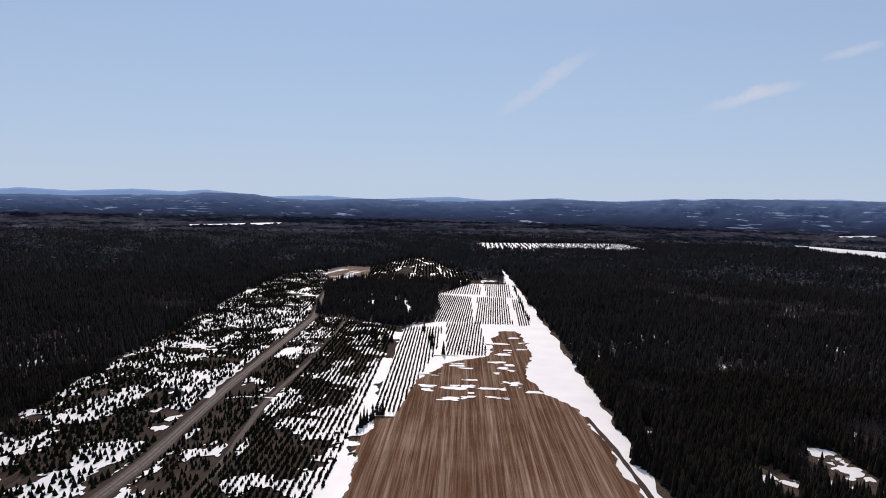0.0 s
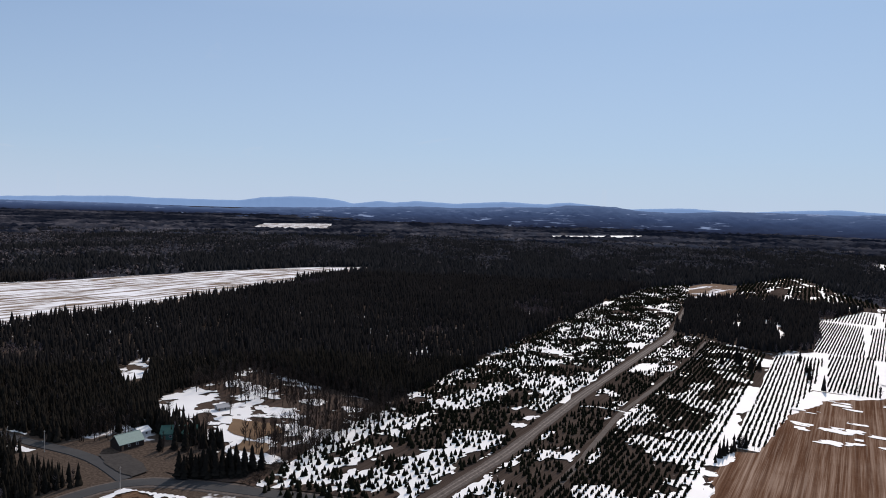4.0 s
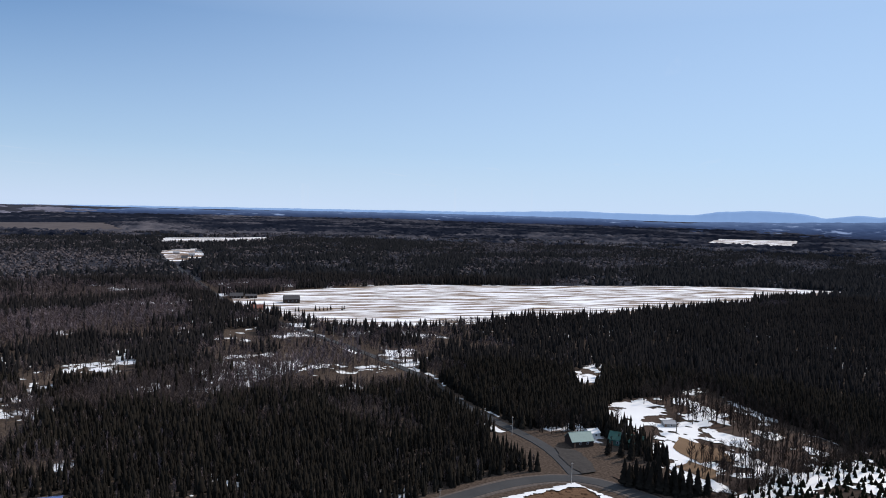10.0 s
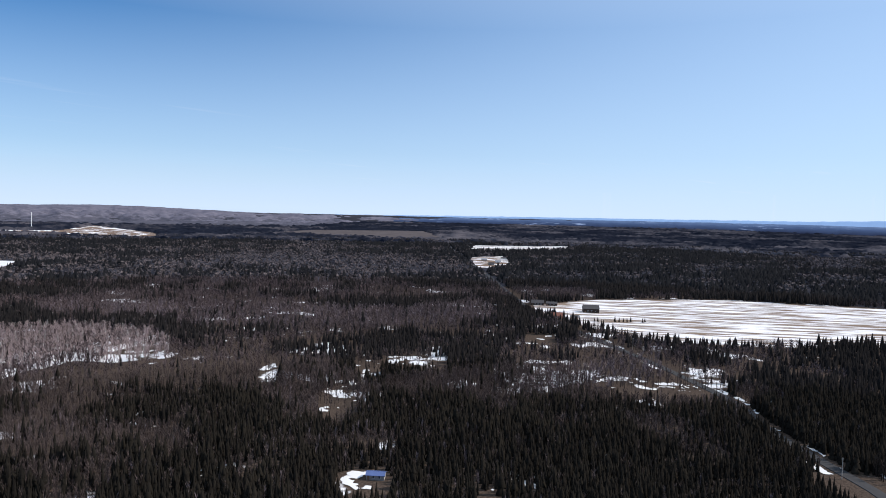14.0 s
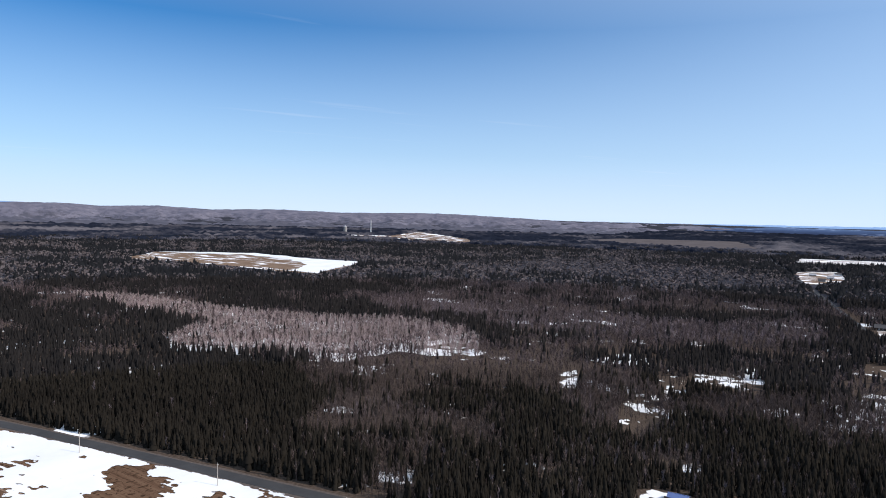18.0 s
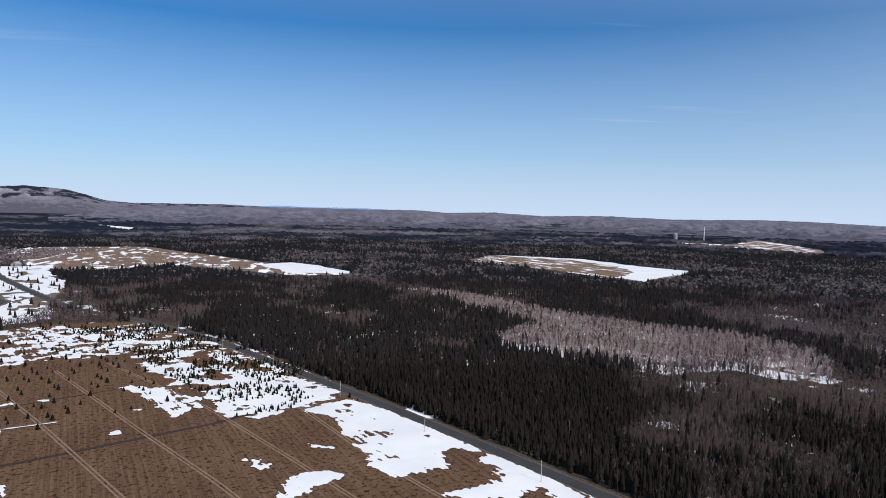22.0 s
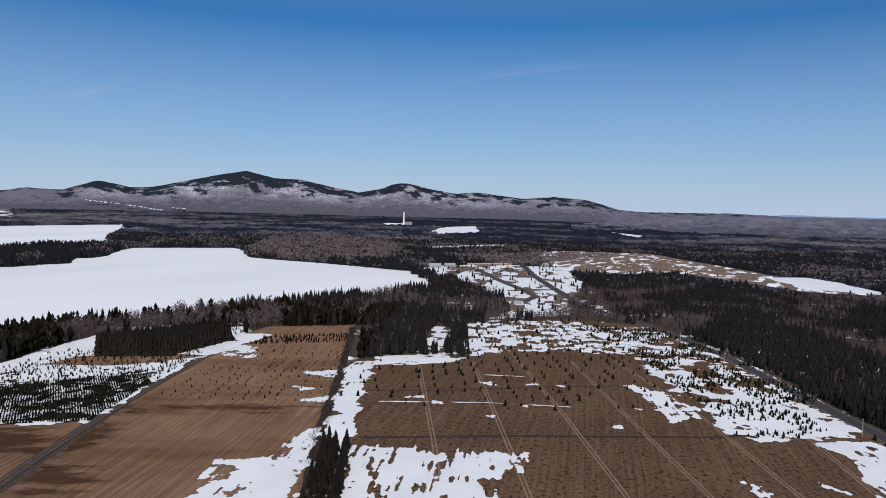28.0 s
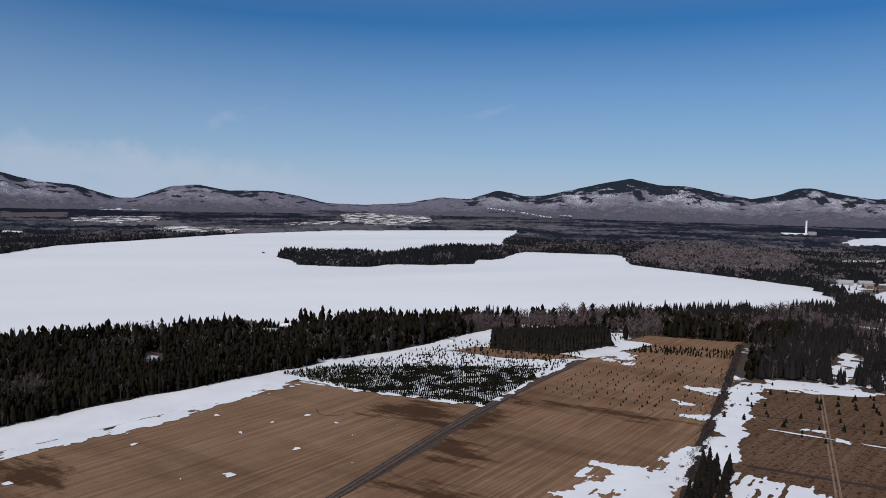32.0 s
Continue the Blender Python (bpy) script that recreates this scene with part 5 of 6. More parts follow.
snow_cover("snow_plantation", NORTH_K, "snow lying beside the nursery", 1.6, lambda x, y: np.minimum(edge_distance(NORTH_K, x, y) / 5, 0.1) + level(x, y, 26, 55) + 0.12 - 1.2 * np.clip(edge_distance(BROWN_N, x, y) / 3, -0.3, 1))
# snow cut back, most towards +x, standing in for the trees' shade
snow_cover("snow_yard", HOME, "snow with bare spots on the clearing, thinned for tree shade", 1.3, lambda x, y: np.minimum(edge_distance(HOME, x, y) / 14, 0.3) + 1.2 * level(x, y, 14, 65) - 0.28 - 0.22 * np.clip((x + 268) / 12, 0, 1))
snow_cover("snow_yard", TRIANGLE, "snow along the verge by the junction", 0.9, lambda x, y: 0.55 - edge_distance(TRIANGLE, x, y) / 9 + 0.9 * level(x, y, 8, 75) - np.where(inside(TRIANGLE, x, y), 0, 5))
M_BROWN = field_mat("brown_yard", (0.1, 0.064, 0.04), (0.165, 0.11, 0.07), (0.22, 0.155, 0.1), None, 0.05)
for p in ([(-293, 256), (-270, 264), (-252, 258), (-258, 240), (-278, 243)], [(-262, 238), (-244, 240), (-240, 226), (-258, 224)]):
    sheet("grass_patch", p, 0.42, M_BROWN, "dead brown grass showing in the snow", "grass", 3, 10, 2)
sheet("field_meadow_end", [(-230, -1800), (-420, -1900), (-430, -1560), (-380, -1440), (-230, -1449)], 0.5, M_FAR_GRASS, "brown grass at the end of the far field", "field", 8, 50)
ribbon("track_arc", [(289, -283), (280, -275), (272, -278), (269, -285)], 0.5, 0.2, M_TRACK_EARTH, "curved tyre mark in the mown field", "track", 0, 3, 0.4)
M_YARD_GREY = plain("grey_gravel", (0.036, 0.031, 0.028), 0.95, 0, 0.3, 0.6)
sheet("yard_gravel", [(-300, 184), (-276, 176), (-262, 176), (-264, 184), (-280, 192), (-292, 190)], 0.3, M_YARD_GREY, "grey gravel yard at the road junction", "yard", 2, 8, 2)
sheet("verge", [(-258, 190), (-244, 191), (-218, 200), (-160, 222), (-160, 232), (-214, 214), (-240, 205)], 0.12, M_YARD, "snowy verge beside the side road", "verge", 2, 6, 2)
# wheel tracks on the meadow
M_RUT = plain("worn_track", (0.19, 0.12, 0.078), 0.95, 0, 0.3, 0.5)
M_RUT_DARK = plain("dark_track", (0.036, 0.022, 0.017), 0.95, 0, 0.3, 0.5)
for line in ([(58, -530), (39, -409), (27, -333), (10, -180)], [(16, -538), (-3, -393), (-17, -284), (-28, -150)], [(-15, -576), (-40, -422), (-58, -290), (-72, -150)], [(-62, -553), (-82, -385), (-94, -294), (-106, -150)], [(-98, -560), (-125, -407), (-133, -300), (-142, -150)], [(-172, -385), (-166, -281), (-169, -180)]):
    for o in (-0.95, 0.95):
        ribbon("wheel_track", [(x + o, y) for x, y in line], 0.9, 0.2, M_RUT, "pale wheel rut worn in the meadow", "track", 0, 6, 0.6)
ribbon("wheel_track", [(67, -348), (-9, -362), (-125, -377), (-160, -392)], 3.0, 0.18, M_RUT_DARK, "dark cross track over the meadow", "track", 0, 6, 0.5)
ribbon("wheel_track", [(84, -440), (40, -446), (-40, -470), (-98, -480)], 1.6, 0.17, M_RUT_DARK, "dark cross track over the meadow", "track", 0, 6, 0.5)
LINE = [(8, -493), (-28, -492.5), (-28, -494.6), (8, -495.2)]
snow_cover("snow_patch", LINE, "short thin line of snow along a furrow", 0.8, lambda x, y: np.minimum(edge_distance(LINE, x, y), 0.5) + 0.6 * level(x, y, 9, 89) - 0.25)
LINE = [(70, -413), (4, -421), (-48, -420), (-48, -422), (4, -423.4), (70, -415.4)]
snow_cover("snow_patch", LINE, "thin broken line of snow along a furrow", 0.8, lambda x, y: np.minimum(edge_distance(LINE, x, y), 0.5) + 0.8 * level(x, y, 9, 88) - 0.42)
ribbon("snow_line", [(-55, 368), (-53, 330), (-51, 280), (-46, 160)], 1.5, 0.25, M_SNOW, "thin line of snow along the field edge", "snow", 0, 5, 0.8)
ribbon("snow_line", [(-147, 401), (-142, 407), (-125, 407), (-102, 401), (-90, 390)], 1.6, 0.25, M_SNOW, "thin line of snow across the plantation", "snow", 0, 5, 0.8)
ribbon("snow_line", [(-159, 400), (-164, 426), (-170, 560), (-174, 690)], 6.0, 0.2, M_SNOW, "snow bank along the gravel track", "snow", 0, 6, 1.5)
ribbon("track_edge", [(78, 150), (76, 284), (72, 340), (66, 392)], 2.6, 0.3, M_RUT_DARK, "dark wheel track in the snow at the wood edge", "track", 0, 6, 0.8)
ribbon("track_plantation", [(-104, 200), (-112, 300), (-122, 400), (-120, 560), (-128, 680)], 3.0, 0.18, M_GRAVEL, "brown track between rows of firs", "track", 0, 8, 0.5)
ribbon("road_shoulder", ROAD_S, 10.5, 0.18, M_GRAVEL, "brown gravel shoulders beside the road", "road", 0.1, 10, 0.25)
LANES = [[(32, -1342), (-16, -1125), (-44, -1030), (-56, -962)], [(-59, -1482), (-69, -1273), (-87, -1088), (-106, -927), (-120, -874)], [(90, -1300), (30, -1350), (-60, -1400)], [(10, -1240), (-70, -1262)], [(-40, -1040), (-92, -1050)], [(-56, -962), (-30, -880)]]
for i, lane in enumerate(LANES):
    ribbon("village_lane", lane, 9 if i == 1 else 6, 0.3, M_ROAD, "grey lane through the snowy open land", "road", 0)
snow_cover("snow_village", VILLAGE, "snow with bare brown lots beside the village lanes", 2.6, lambda x, y: np.minimum(edge_distance(VILLAGE, x, y) / 14, 0.2) + 1.3 * level(x, y * 0.5, 26, 95) + 0.0 - 3 * sum(near_line(q, x, y, 6) for q in LANES), 0.12)
for line in ([(-70, 1295), (-44, 1107)], [(-50, 1227), (-21, 1060)], [(-126, 1470), (-88, 1348)], [(-99, 1043), (-109, 1277)]):
    ribbon("snow_line", line, 6.0, 0.3, M_SNOW, "strip of snow between small trees", "snow", 0, 10, 1.4)
ribbon("ditch_track", [(139, -668), (112, -501), (89, -340), (75, -271), (60, -120)], 5.0, 0.22, M_RUT_DARK, "dark brushy ditch between two fields", "ditch", 0, 6, 0.6)


# ---- young firs in plantations ----
FIR = [cone_tree(5, 2, 100 + s, 0.3, 0.03, 0.3) for s in range(6)]
BUSH = [bare_tree(12, 130 + s, 0.05, 0.5, 0) for s in range(4)]


def in_rows(poly, row, gap, turn=0.0, skip=0.1, jitter=0.2):
    """Places in straight rows inside poly. turn: degrees of the rows from the y axis."""
    px, py = np.array(poly).T
    cx, cy, r = px.mean(), py.mean(), max(np.ptp(px), np.ptp(py))
    u, v = np.meshgrid(np.arange(-r, r, row), np.arange(-r, r, gap))
    u, v = u.ravel() + rng.normal(0, jitter * row * 0.3, u.size), v.ravel() + rng.normal(0, jitter * gap, v.size)
    a = radians(turn)
    x, y = cx + u * math.cos(a) - v * math.sin(a), cy + u * math.sin(a) + v * math.cos(a)
    m = inside(poly, x, y) & (rng.uniform(0, 1, x.size) > skip)
    return x[m], y[m]


def fir_field(places, lo, hi, label, forms=FIR, wide=1.0):
    x, y = np.concatenate([p[0] for p in places]), np.concatenate([p[1] for p in places])
    grow("young_firs", x, y, rng.uniform(lo, hi, x.size), rng.uniform(0.85, 1.15, x.size) * wide, forms, M_YOUNG, label, "trees")


BLOCKS = [([(-27, 686), (7, 693), (12, 544), (-21, 543)], 2.45), ([(4, 882), (41, 890), (40, 692), (2, 688)], 2.5), ([(47, 871), (58, 873), (58, 689), (46, 687)], 2.4), ([(-48, 903), (-4, 885), (0, 695), (-39, 694)], 2.4), ([(13, 1042), (51, 1038), (50, 893), (17, 901)], 3.0), ([(-16, 1023), (9, 1026), (8, 916), (-45, 914)], 3.2)]
fir_field([in_rows(p, r, 1.5, -1.5, 0.06) for p, r in BLOCKS], 1.7, 2.4, "dark young firs in straight dense rows on snow", wide=0.9)
fir_field([in_rows([(-64, 655), (-29, 663), (-30, 548), (-42, 386), (-57, 380)], 2.6, 1.9, 2, 0.15)], 1.7, 2.5, "young firs in straight rows on snow")
x, y = in_rows([(-110, 200), (-60, 200), (-62, 380), (-72, 650), (-125, 680), (-118, 420)], 3.1, 2.3, 2, 0.2)
x2, y2 = in_rows([(-150, 210), (-112, 210), (-122, 420), (-128, 690), (-166, 700), (-152, 426)], 3.0, 2.7, 2, 0.25, 0.4)
m = (vnoise(x2, y2, 18, 51) > 0.22) & ~near_line([(-104, 200), (-112, 300), (-122, 400), (-120, 560), (-128, 680)], x2, y2, 3) & ~near_line(TRACK, x2, y2, 6)
fir_field([(x, y), (x2[m], y2[m])], 1.9, 3.8, "young firs of mixed height in loose rows")
x, y = in_rows(PLANT_D, 3.7, 3.3, 5, 0.12, 0.45)
m = (vnoise(x, y, 16, 52) > 0.27) & ~near_line(TRACK, x, y, 6)
fir_field([(x[m], y[m])], 2.0, 4.4, "scattered young firs on patchy snow", wide=1.2)
x, y = in_rows(NURSERY_ROWS, 3.0, 1.55, 96.3, 0.04, 0.1)
x0, y0 = in_rows(NURSERY, 5.0, 2.4, 96.3, 0.3, 0.3)
m = ~inside(NURSERY_ROWS, x0, y0)
x, y = np.append(x, x0[m]), np.append(y, y0[m])
x2, y2 = in_rows([(232, -497), (262, -474), (331, -458), (345, -450), (335, -520), (300, -515), (250, -560), (226, -520)], 4.5, 4.0, 82, 0.4, 0.4)
x3, y3 = in_rows(BEYOND_L, 6.0, 6.0, 82, 0.3, 0.4)
fir_field([(x, y), (x2, y2), (x3, y3)], 1.8, 3.1, "dark green nursery firs in dense rows")
x, y = in_rows([(-90, -718), (-163, -734), (-204, -600), (-212, -489), (-212, -376), (-130, -380), (-135, -420), (-126, -477), (-119, -597)], 3.7, 3.5, 5, 0.3, 0.5)
m = vnoise(x, y, 20, 53) > 0.36
x2, y2 = in_rows([(208, -566), (206, -601), (136, -631), (130, -595)], 5.5, 2.4, 80, 0.25)
fir_field([(x[m], y[m]), (x2, y2)], 1.8, 3.9, "small dark firs on patchy snow beside the road")
x, y = in_rows(BACK_E, 5.5, 5.0, 4, 0.25, 0.4)
m = vnoise(x, y, 30, 57) > 0.3
fir_field([(x[m], y[m])], 3, 6, "small dark trees on patchy snow behind the spruce block")
x, y = in_rows(VILLAGE, 26, 26, 12, 0.3, 0.5)
m = ~np.logical_or.reduce([near_line(q, x, y, 7) for q in LANES])
grow("conifer_wood", x[m], y[m], rng.uniform(5, 10, m.sum()), rng.uniform(1.3, 1.8, m.sum()), CON_MID, M_CONIFER_HAZED, "dark spruces scattered between the village lots", "trees")
x, y = in_rows(FAR_PLANT, 13, 11, 0, 0.3, 0.4)
fir_field([(x, y)], 4, 7, "far rows of firs on snow")
x, y = in_rows(BLOCK_L, 2.7, 2.6, 20, 0.02, 0.3)
grow("conifer_block", x, y, rng.uniform(13, 15.5, x.size), rng.uniform(1.25, 1.6, x.size), CON_NEAR, M_CONIFER, "square stand of dark spruces", "trees")
# brush along the ditch, the wood edges and the far end of the yard
bx, by = [], []
for line, w, c in (([(139, -668), (112, -501), (89, -340), (75, -271)], 2.2, 700), ([(-218, 200), (-231, 253), (-247, 341), (-266, 534), (-300, 886)], 2.0, 2000), ([(-216, -150), (-230, -317), (-226, -417), (-224, -568), (-212, -666)], 0.1, 0)):
    for a, b in zip(line, line[1:]):
        q = int(c * math.hypot(b[0] - a[0], b[1] - a[1]) / 400)
        t = rng.uniform(0, 1, q)
        bx.append(a[0] + (b[0] - a[0]) * t + rng.normal(0, w, q)), by.append(a[1] + (b[1] - a[1]) * t + rng.normal(0, w, q))
x, y = np.concatenate(bx), np.concatenate(by)
grow("brush", x, y, rng.uniform(1.0, 3.0, x.size), np.ones(x.size), BUSH, M_BARE_DARK_BACKLIT, "low leafless brush along ditches and field edges", "shrubs")
x, y = in_rows([(-390, 360), (-362, 262), (-300, 250), (-240, 225), (-215, 232), (-225, 340)], 4.5, 4.5, 20, 0.1, 0.5)
m = ((y > 278 + 14 * vnoise(x, y, 14, 8)) | (x > -262)) & (vnoise(x, y, 30, 61) > 0.12)
x2, y2 = in_rows([(-330, 190), (-316, 190), (-316, 222), (-335, 222)], 5, 5, 10, 0.1, 0.5)
x, y = np.append(x[m], x2), np.append(y[m], y2)
grow("bare_wood", x, y, rng.uniform(8, 13, x.size), rng.uniform(0.9, 1.3, x.size), BARE_NEAR, M_BARE_DARK_BACKLIT, "bare hardwoods standing in the snowy clearing", "trees")
for c in GLADES[:5] + [THIN_SNOW]:
    cx, cy = in_rows(c, 5.0, 5.0, 10, 0.2, 0.5)
    if len(cx):
        grow("bare_wood", cx, cy, rng.uniform(5, 11.5, cx.size), np.ones(cx.size) * 1.15, BARE_NEAR, M_BARE, "thin bare saplings standing in a snowy clearing", "trees")
x, y = in_rows(BRUSH, 4.7, 4.7, 15, 0.1, 0.5)
grow("thicket", x, y, rng.uniform(7, 11, x.size), np.ones(x.size) * 1.25, BARE_NEAR, M_THICKET, "mauve-brown leafless thicket over snow", "trees")
x, y = in_rows(BRUSH, 13, 13, 15, 0.2, 0.5)
grow("birch_wood", x, y, rng.uniform(8, 11.5, x.size), np.ones(x.size) * 0.7, BARE_NEAR, M_BIRCH, "pale leafless birch thicket over snow", "trees")
for p in (PALE_STANDS[0], HARDWOOD[-1]):
    x, y = in_rows(p, 7.5, 7.5, 30, 0.15, 0.5)
    grow("bare_wood", x, y, rng.uniform(8, 12, x.size), rng.uniform(1.3, 1.9, x.size), BARE_FAR, M_MAUVE, "far mauve-grey stand of leafless hardwoods", "trees")
for p in (HARDWOOD[0], HARDWOOD[3], HARDWOOD[7]):
    x, y = in_rows(p, 7, 7, 30, 0.15, 0.5)
    grow("bare_wood", x, y, rng.uniform(7, 11, x.size), rng.uniform(1.0, 1.4, x.size), BARE_MID, M_MAUVE, "mauve-grey stand of leafless hardwoods", "trees")
snow_cover("snow_under_birches", BRUSH, "patchy snow lying under the birch thicket", 3.0, lambda x, y: np.minimum(edge_distance(BRUSH, x, y) / 10, 0.1) + level(x, y, 34, 99) - 0.16 + 0.25 * np.clip((x + 520) / 60, -1, 1) * (y > -480))
x, y = wooded(200, 560, 9.0)
m = rng.uniform(0, 1, x.size) < 0.3 * ((x < -200) & (y > -150) & (y < 20)) + 0.06
grow("birch_wood", x[m], y[m], rng.uniform(6, 10, m.sum()), np.ones(m.sum()) * 0.8, BARE_NEAR, M_MAUVE, "pale birches scattered through the woods", "trees")

x, y = in_rows(LAKE_HOMES, 5.5, 5.5, 30, 0.2, 0.5)
grow("cedar_wood", x, y, rng.uniform(4, 8.5, x.size), rng.uniform(1.2, 1.7, x.size), CEDAR, M_CEDAR, "low cedars round the lakeside houses")
x, y = in_rows([(-336, 178), (-312, 196), (-300, 212), (-318, 232), (-338, 226)], 4.0, 4.0, 25, 0.15, 0.5)
x2, y2 = in_rows([(-292, 206), (-262, 200), (-250, 212), (-262, 224), (-284, 220)], 5.0, 5.0, 15, 0.3, 0.5)
m = ~near_line([(-302, 187), (-300, 212)], x, y, 9)
grow("bare_wood", np.append(x[m], x2), np.append(y[m], y2), rng.uniform(4, 9, m.sum() + x2.size), rng.uniform(0.9, 1.3, m.sum() + x2.size), BARE_NEAR, M_BARE_DARK_BACKLIT, "leafless trees round the farm buildings, darkened as if backlit", "trees")


# ---- single trees ----
def form_bm(V, F, scale):
    bm = bmesh.new()
    vs = [bm.verts.new(v * scale) for v in V]
    for f in F:
        bm.faces.new([vs[i] for i in f])
    return bm


def trunk_bm(h, r, sides=6, top=0.4):
    bm = bmesh.new()
    bmesh.ops.create_cone(bm, cap_ends=True, segments=sides, radius1=r, radius2=r * top, depth=h)
    bmesh.ops.translate(bm, verts=bm.verts, vec=(0, 0, h / 2))
    return bm


def single_tree(name, label, h, width, tiers, sides, seed, mat, group):
    root = tagged(new(name), label, "tree", group)
    V, F = cone_tree(sides, tiers, seed, width, 0.1, 0.3)
    part("crown", form_bm(V, F, h), mat, root)
    part("trunk", trunk_bm(h * 0.5, h * 0.02), M_TRUNK, root)
    return root


def put(root, x, y, turn=0.0, size=1.0, z=0.0):
    p = lay((x, y, z))
    s = (H - p[2]) / (H - z)
    root.matrix_basis = Matrix.Translation(p) @ Euler((0, 0, radians(turn))).to_matrix().to_4x4() @ Matrix.Scale(size * s, 4)
    return root


firs = [single_tree("young_fir", "small dark fir standing alone on the meadow", 2.7, 0.34, 4, 7, 200 + i, M_YOUNG, "firs on the meadow") for i in range(4)]
r2 = random.Random(5)
spots = []
for poly, gap, want in ((FIELD_G, 10.0, 250),):
    xs, ys = in_rows(poly, gap, gap, 8, 0.25, 0.28)
    keep = (ys < -225) & (rng.uniform(0, 1, len(xs)) < 0.62) & ~((xs < -115) & (ys < -385))
    for x, y in list(zip(xs[keep], ys[keep]))[:want]:
        spots.append((x, y))
for i, (x, y) in enumerate(spots):
    t = firs[i] if i < 4 else copy_thing(firs[i % 4], Matrix())
    put(t, x, y, r2.uniform(0, 360), r2.uniform(0.75, 1.6) * (0.62 if x > 95 else 1.0))
xs, ys = in_rows([(205, -560), (120, -560), (104, -400), (212, -405)], 6.5, 6.5, 8, 0.5, 0.3)
fir_field([(xs, ys)], 1.2, 2.4, "small dark firs scattered over the tan field")
spruces = [single_tree("spruce", "tall dense dark green spruce", 12.0, 0.2, 9, 10, 220 + i, M_CONIFER, "tall spruces") for i in range(4)]
SPOTS = [(-278, 208), (-272, 212), (-283, 205), (-310, 218), (-306, 222), (-300, 219), (-312, 225), (-316, 214), (-320, 208)]
SPOTS += [(-247 + 2.5 * i + (j % 2), 188 + 1.9 * i + 3.6 * j) for i in range(9) for j in range(4)]
SPOTS += [(70 + dx + (-y - 272) * 0.13, y) for y in range(-330, -205, 6) for dx in (-7, -2, 3)]
SPOTS += [(-96, 612), (-92, 620), (-88, 600), (-84, 590), (-74, 576), (-70, 582), (-98, 585), (-36, 606), (-38, 596), (-34, 570), (-45, 640)]
SPOTS += [(57, 720 + 14 * i) for i in range(22)]
SPOTS += [(-776, 134), (-775, 138), (-778, 157), (-779, 162), (-778, 167), (-779, 171), (-780, 176), (-779, 188), (-780, 192), (-690, 150), (-686, 158), (-684, 166), (-680, 172)]
for i, (x, y) in enumerate(SPOTS):
    t = spruces[i] if i < 4 else copy_thing(spruces[i % 4], Matrix())
    put(t, x + r2.uniform(-1, 1), y + r2.uniform(-1, 1), r2.uniform(0, 360), r2.uniform(0.7, 1.1) * (0.55 if y > 690 and x > 0 or x < -600 else 1.0))
# a few large bare trees by the house
def bare_single(h, seed):
    root = tagged(new("bare_tree"), "large leafless hardwood with spreading limbs", "tree", "bare trees by the house")
    V, F = bare_tree(110, seed, 0.007, 0.26, 0)
    part("crown", form_bm(V, F, h), M_BARE_DARK_BACKLIT, root)
    part("trunk", trunk_bm(h * 0.7, h * 0.022, 7, 0.3), M_TRUNK, root)
    return root


bare = [bare_single(13, 300 + i) for i in range(3)]
for i, (x, y) in enumerate([(-333, 196), (-328, 205), (-338, 208), (-262, 246), (-255, 252), (-240, 236), (-236, 250), (-283, 232), (-246, 262), (-300, 262), (-318, 235)]):
    put(bare[i] if i < 3 else copy_thing(bare[i % 3], Matrix()), x, y, r2.uniform(0, 360), r2.uniform(0.75, 1.1))


# ---- poles ----
M_POLE = plain("weathered_pole", (0.42, 0.38, 0.34), 0.85, 0, 0.2, 2)
pole = tagged(new("utility_pole"), "grey weathered wooden utility pole beside the road", "pole", "utility poles")
part("shaft", trunk_bm(10.3, 0.17, 8, 0.6), M_POLE, pole)
bm = bmesh.new()
bmesh.ops.create_cube(bm, size=1)
bmesh.ops.scale(bm, vec=(0.1, 1.2, 0.12), verts=bm.verts)
bmesh.ops.translate(bm, vec=(0.14, 0, 9.7), verts=bm.verts)
part("crossarm", bm, M_POLE, pole)
POLES = [(-213, -150), (-214, -218), (-209, -303), (-203, -390), (-196, -484), (-187, -571), (-173, -653), (-323, 172), (-255, 166), (-246, 100), (-420, 180), (-520, 162), (-620, 142), (-105, -974), (-92, -1080), (-80, -1200)]
for i, (x, y) in enumerate(POLES):
    put(pole if i == 0 else copy_thing(pole, Matrix()), x, y, r2.uniform(-6, 6))


# ---- buildings ----
def box(sx, sy, sz, x=0, y=0, z=0, bevel=0.0):
    bm = bmesh.new()
    bmesh.ops.create_cube(bm, size=1)
    bmesh.ops.scale(bm, vec=(sx, sy, sz), verts=bm.verts)
    bmesh.ops.translate(bm, vec=(x, y, z + sz / 2), verts=bm.verts)
    if bevel:
        bmesh.ops.bevel(bm, geom=bm.edges[:], offset=bevel, segments=1, affect="EDGES")
    return bm


def prism(w, d, eave, ridge):
    """Walls of a gabled house: width w along x (gable ends), depth d along y (ridge along x)."""
    bm = bmesh.new()
    a = []
    for x in (-w / 2, w / 2):
        a.append([bm.verts.new((x, y, z)) for y, z in ((-d / 2, 0), (d / 2, 0), (d / 2, eave), (0, ridge), (-d / 2, eave))])
    bm.faces.new(a[0][::-1])
    bm.faces.new(a[1])
    for i in range(5):
        j = (i + 1) % 5
        bm.faces.new((a[0][i], a[0][j], a[1][j], a[1][i]))
    bmesh.ops.recalc_face_normals(bm, faces=bm.faces)
    return bm


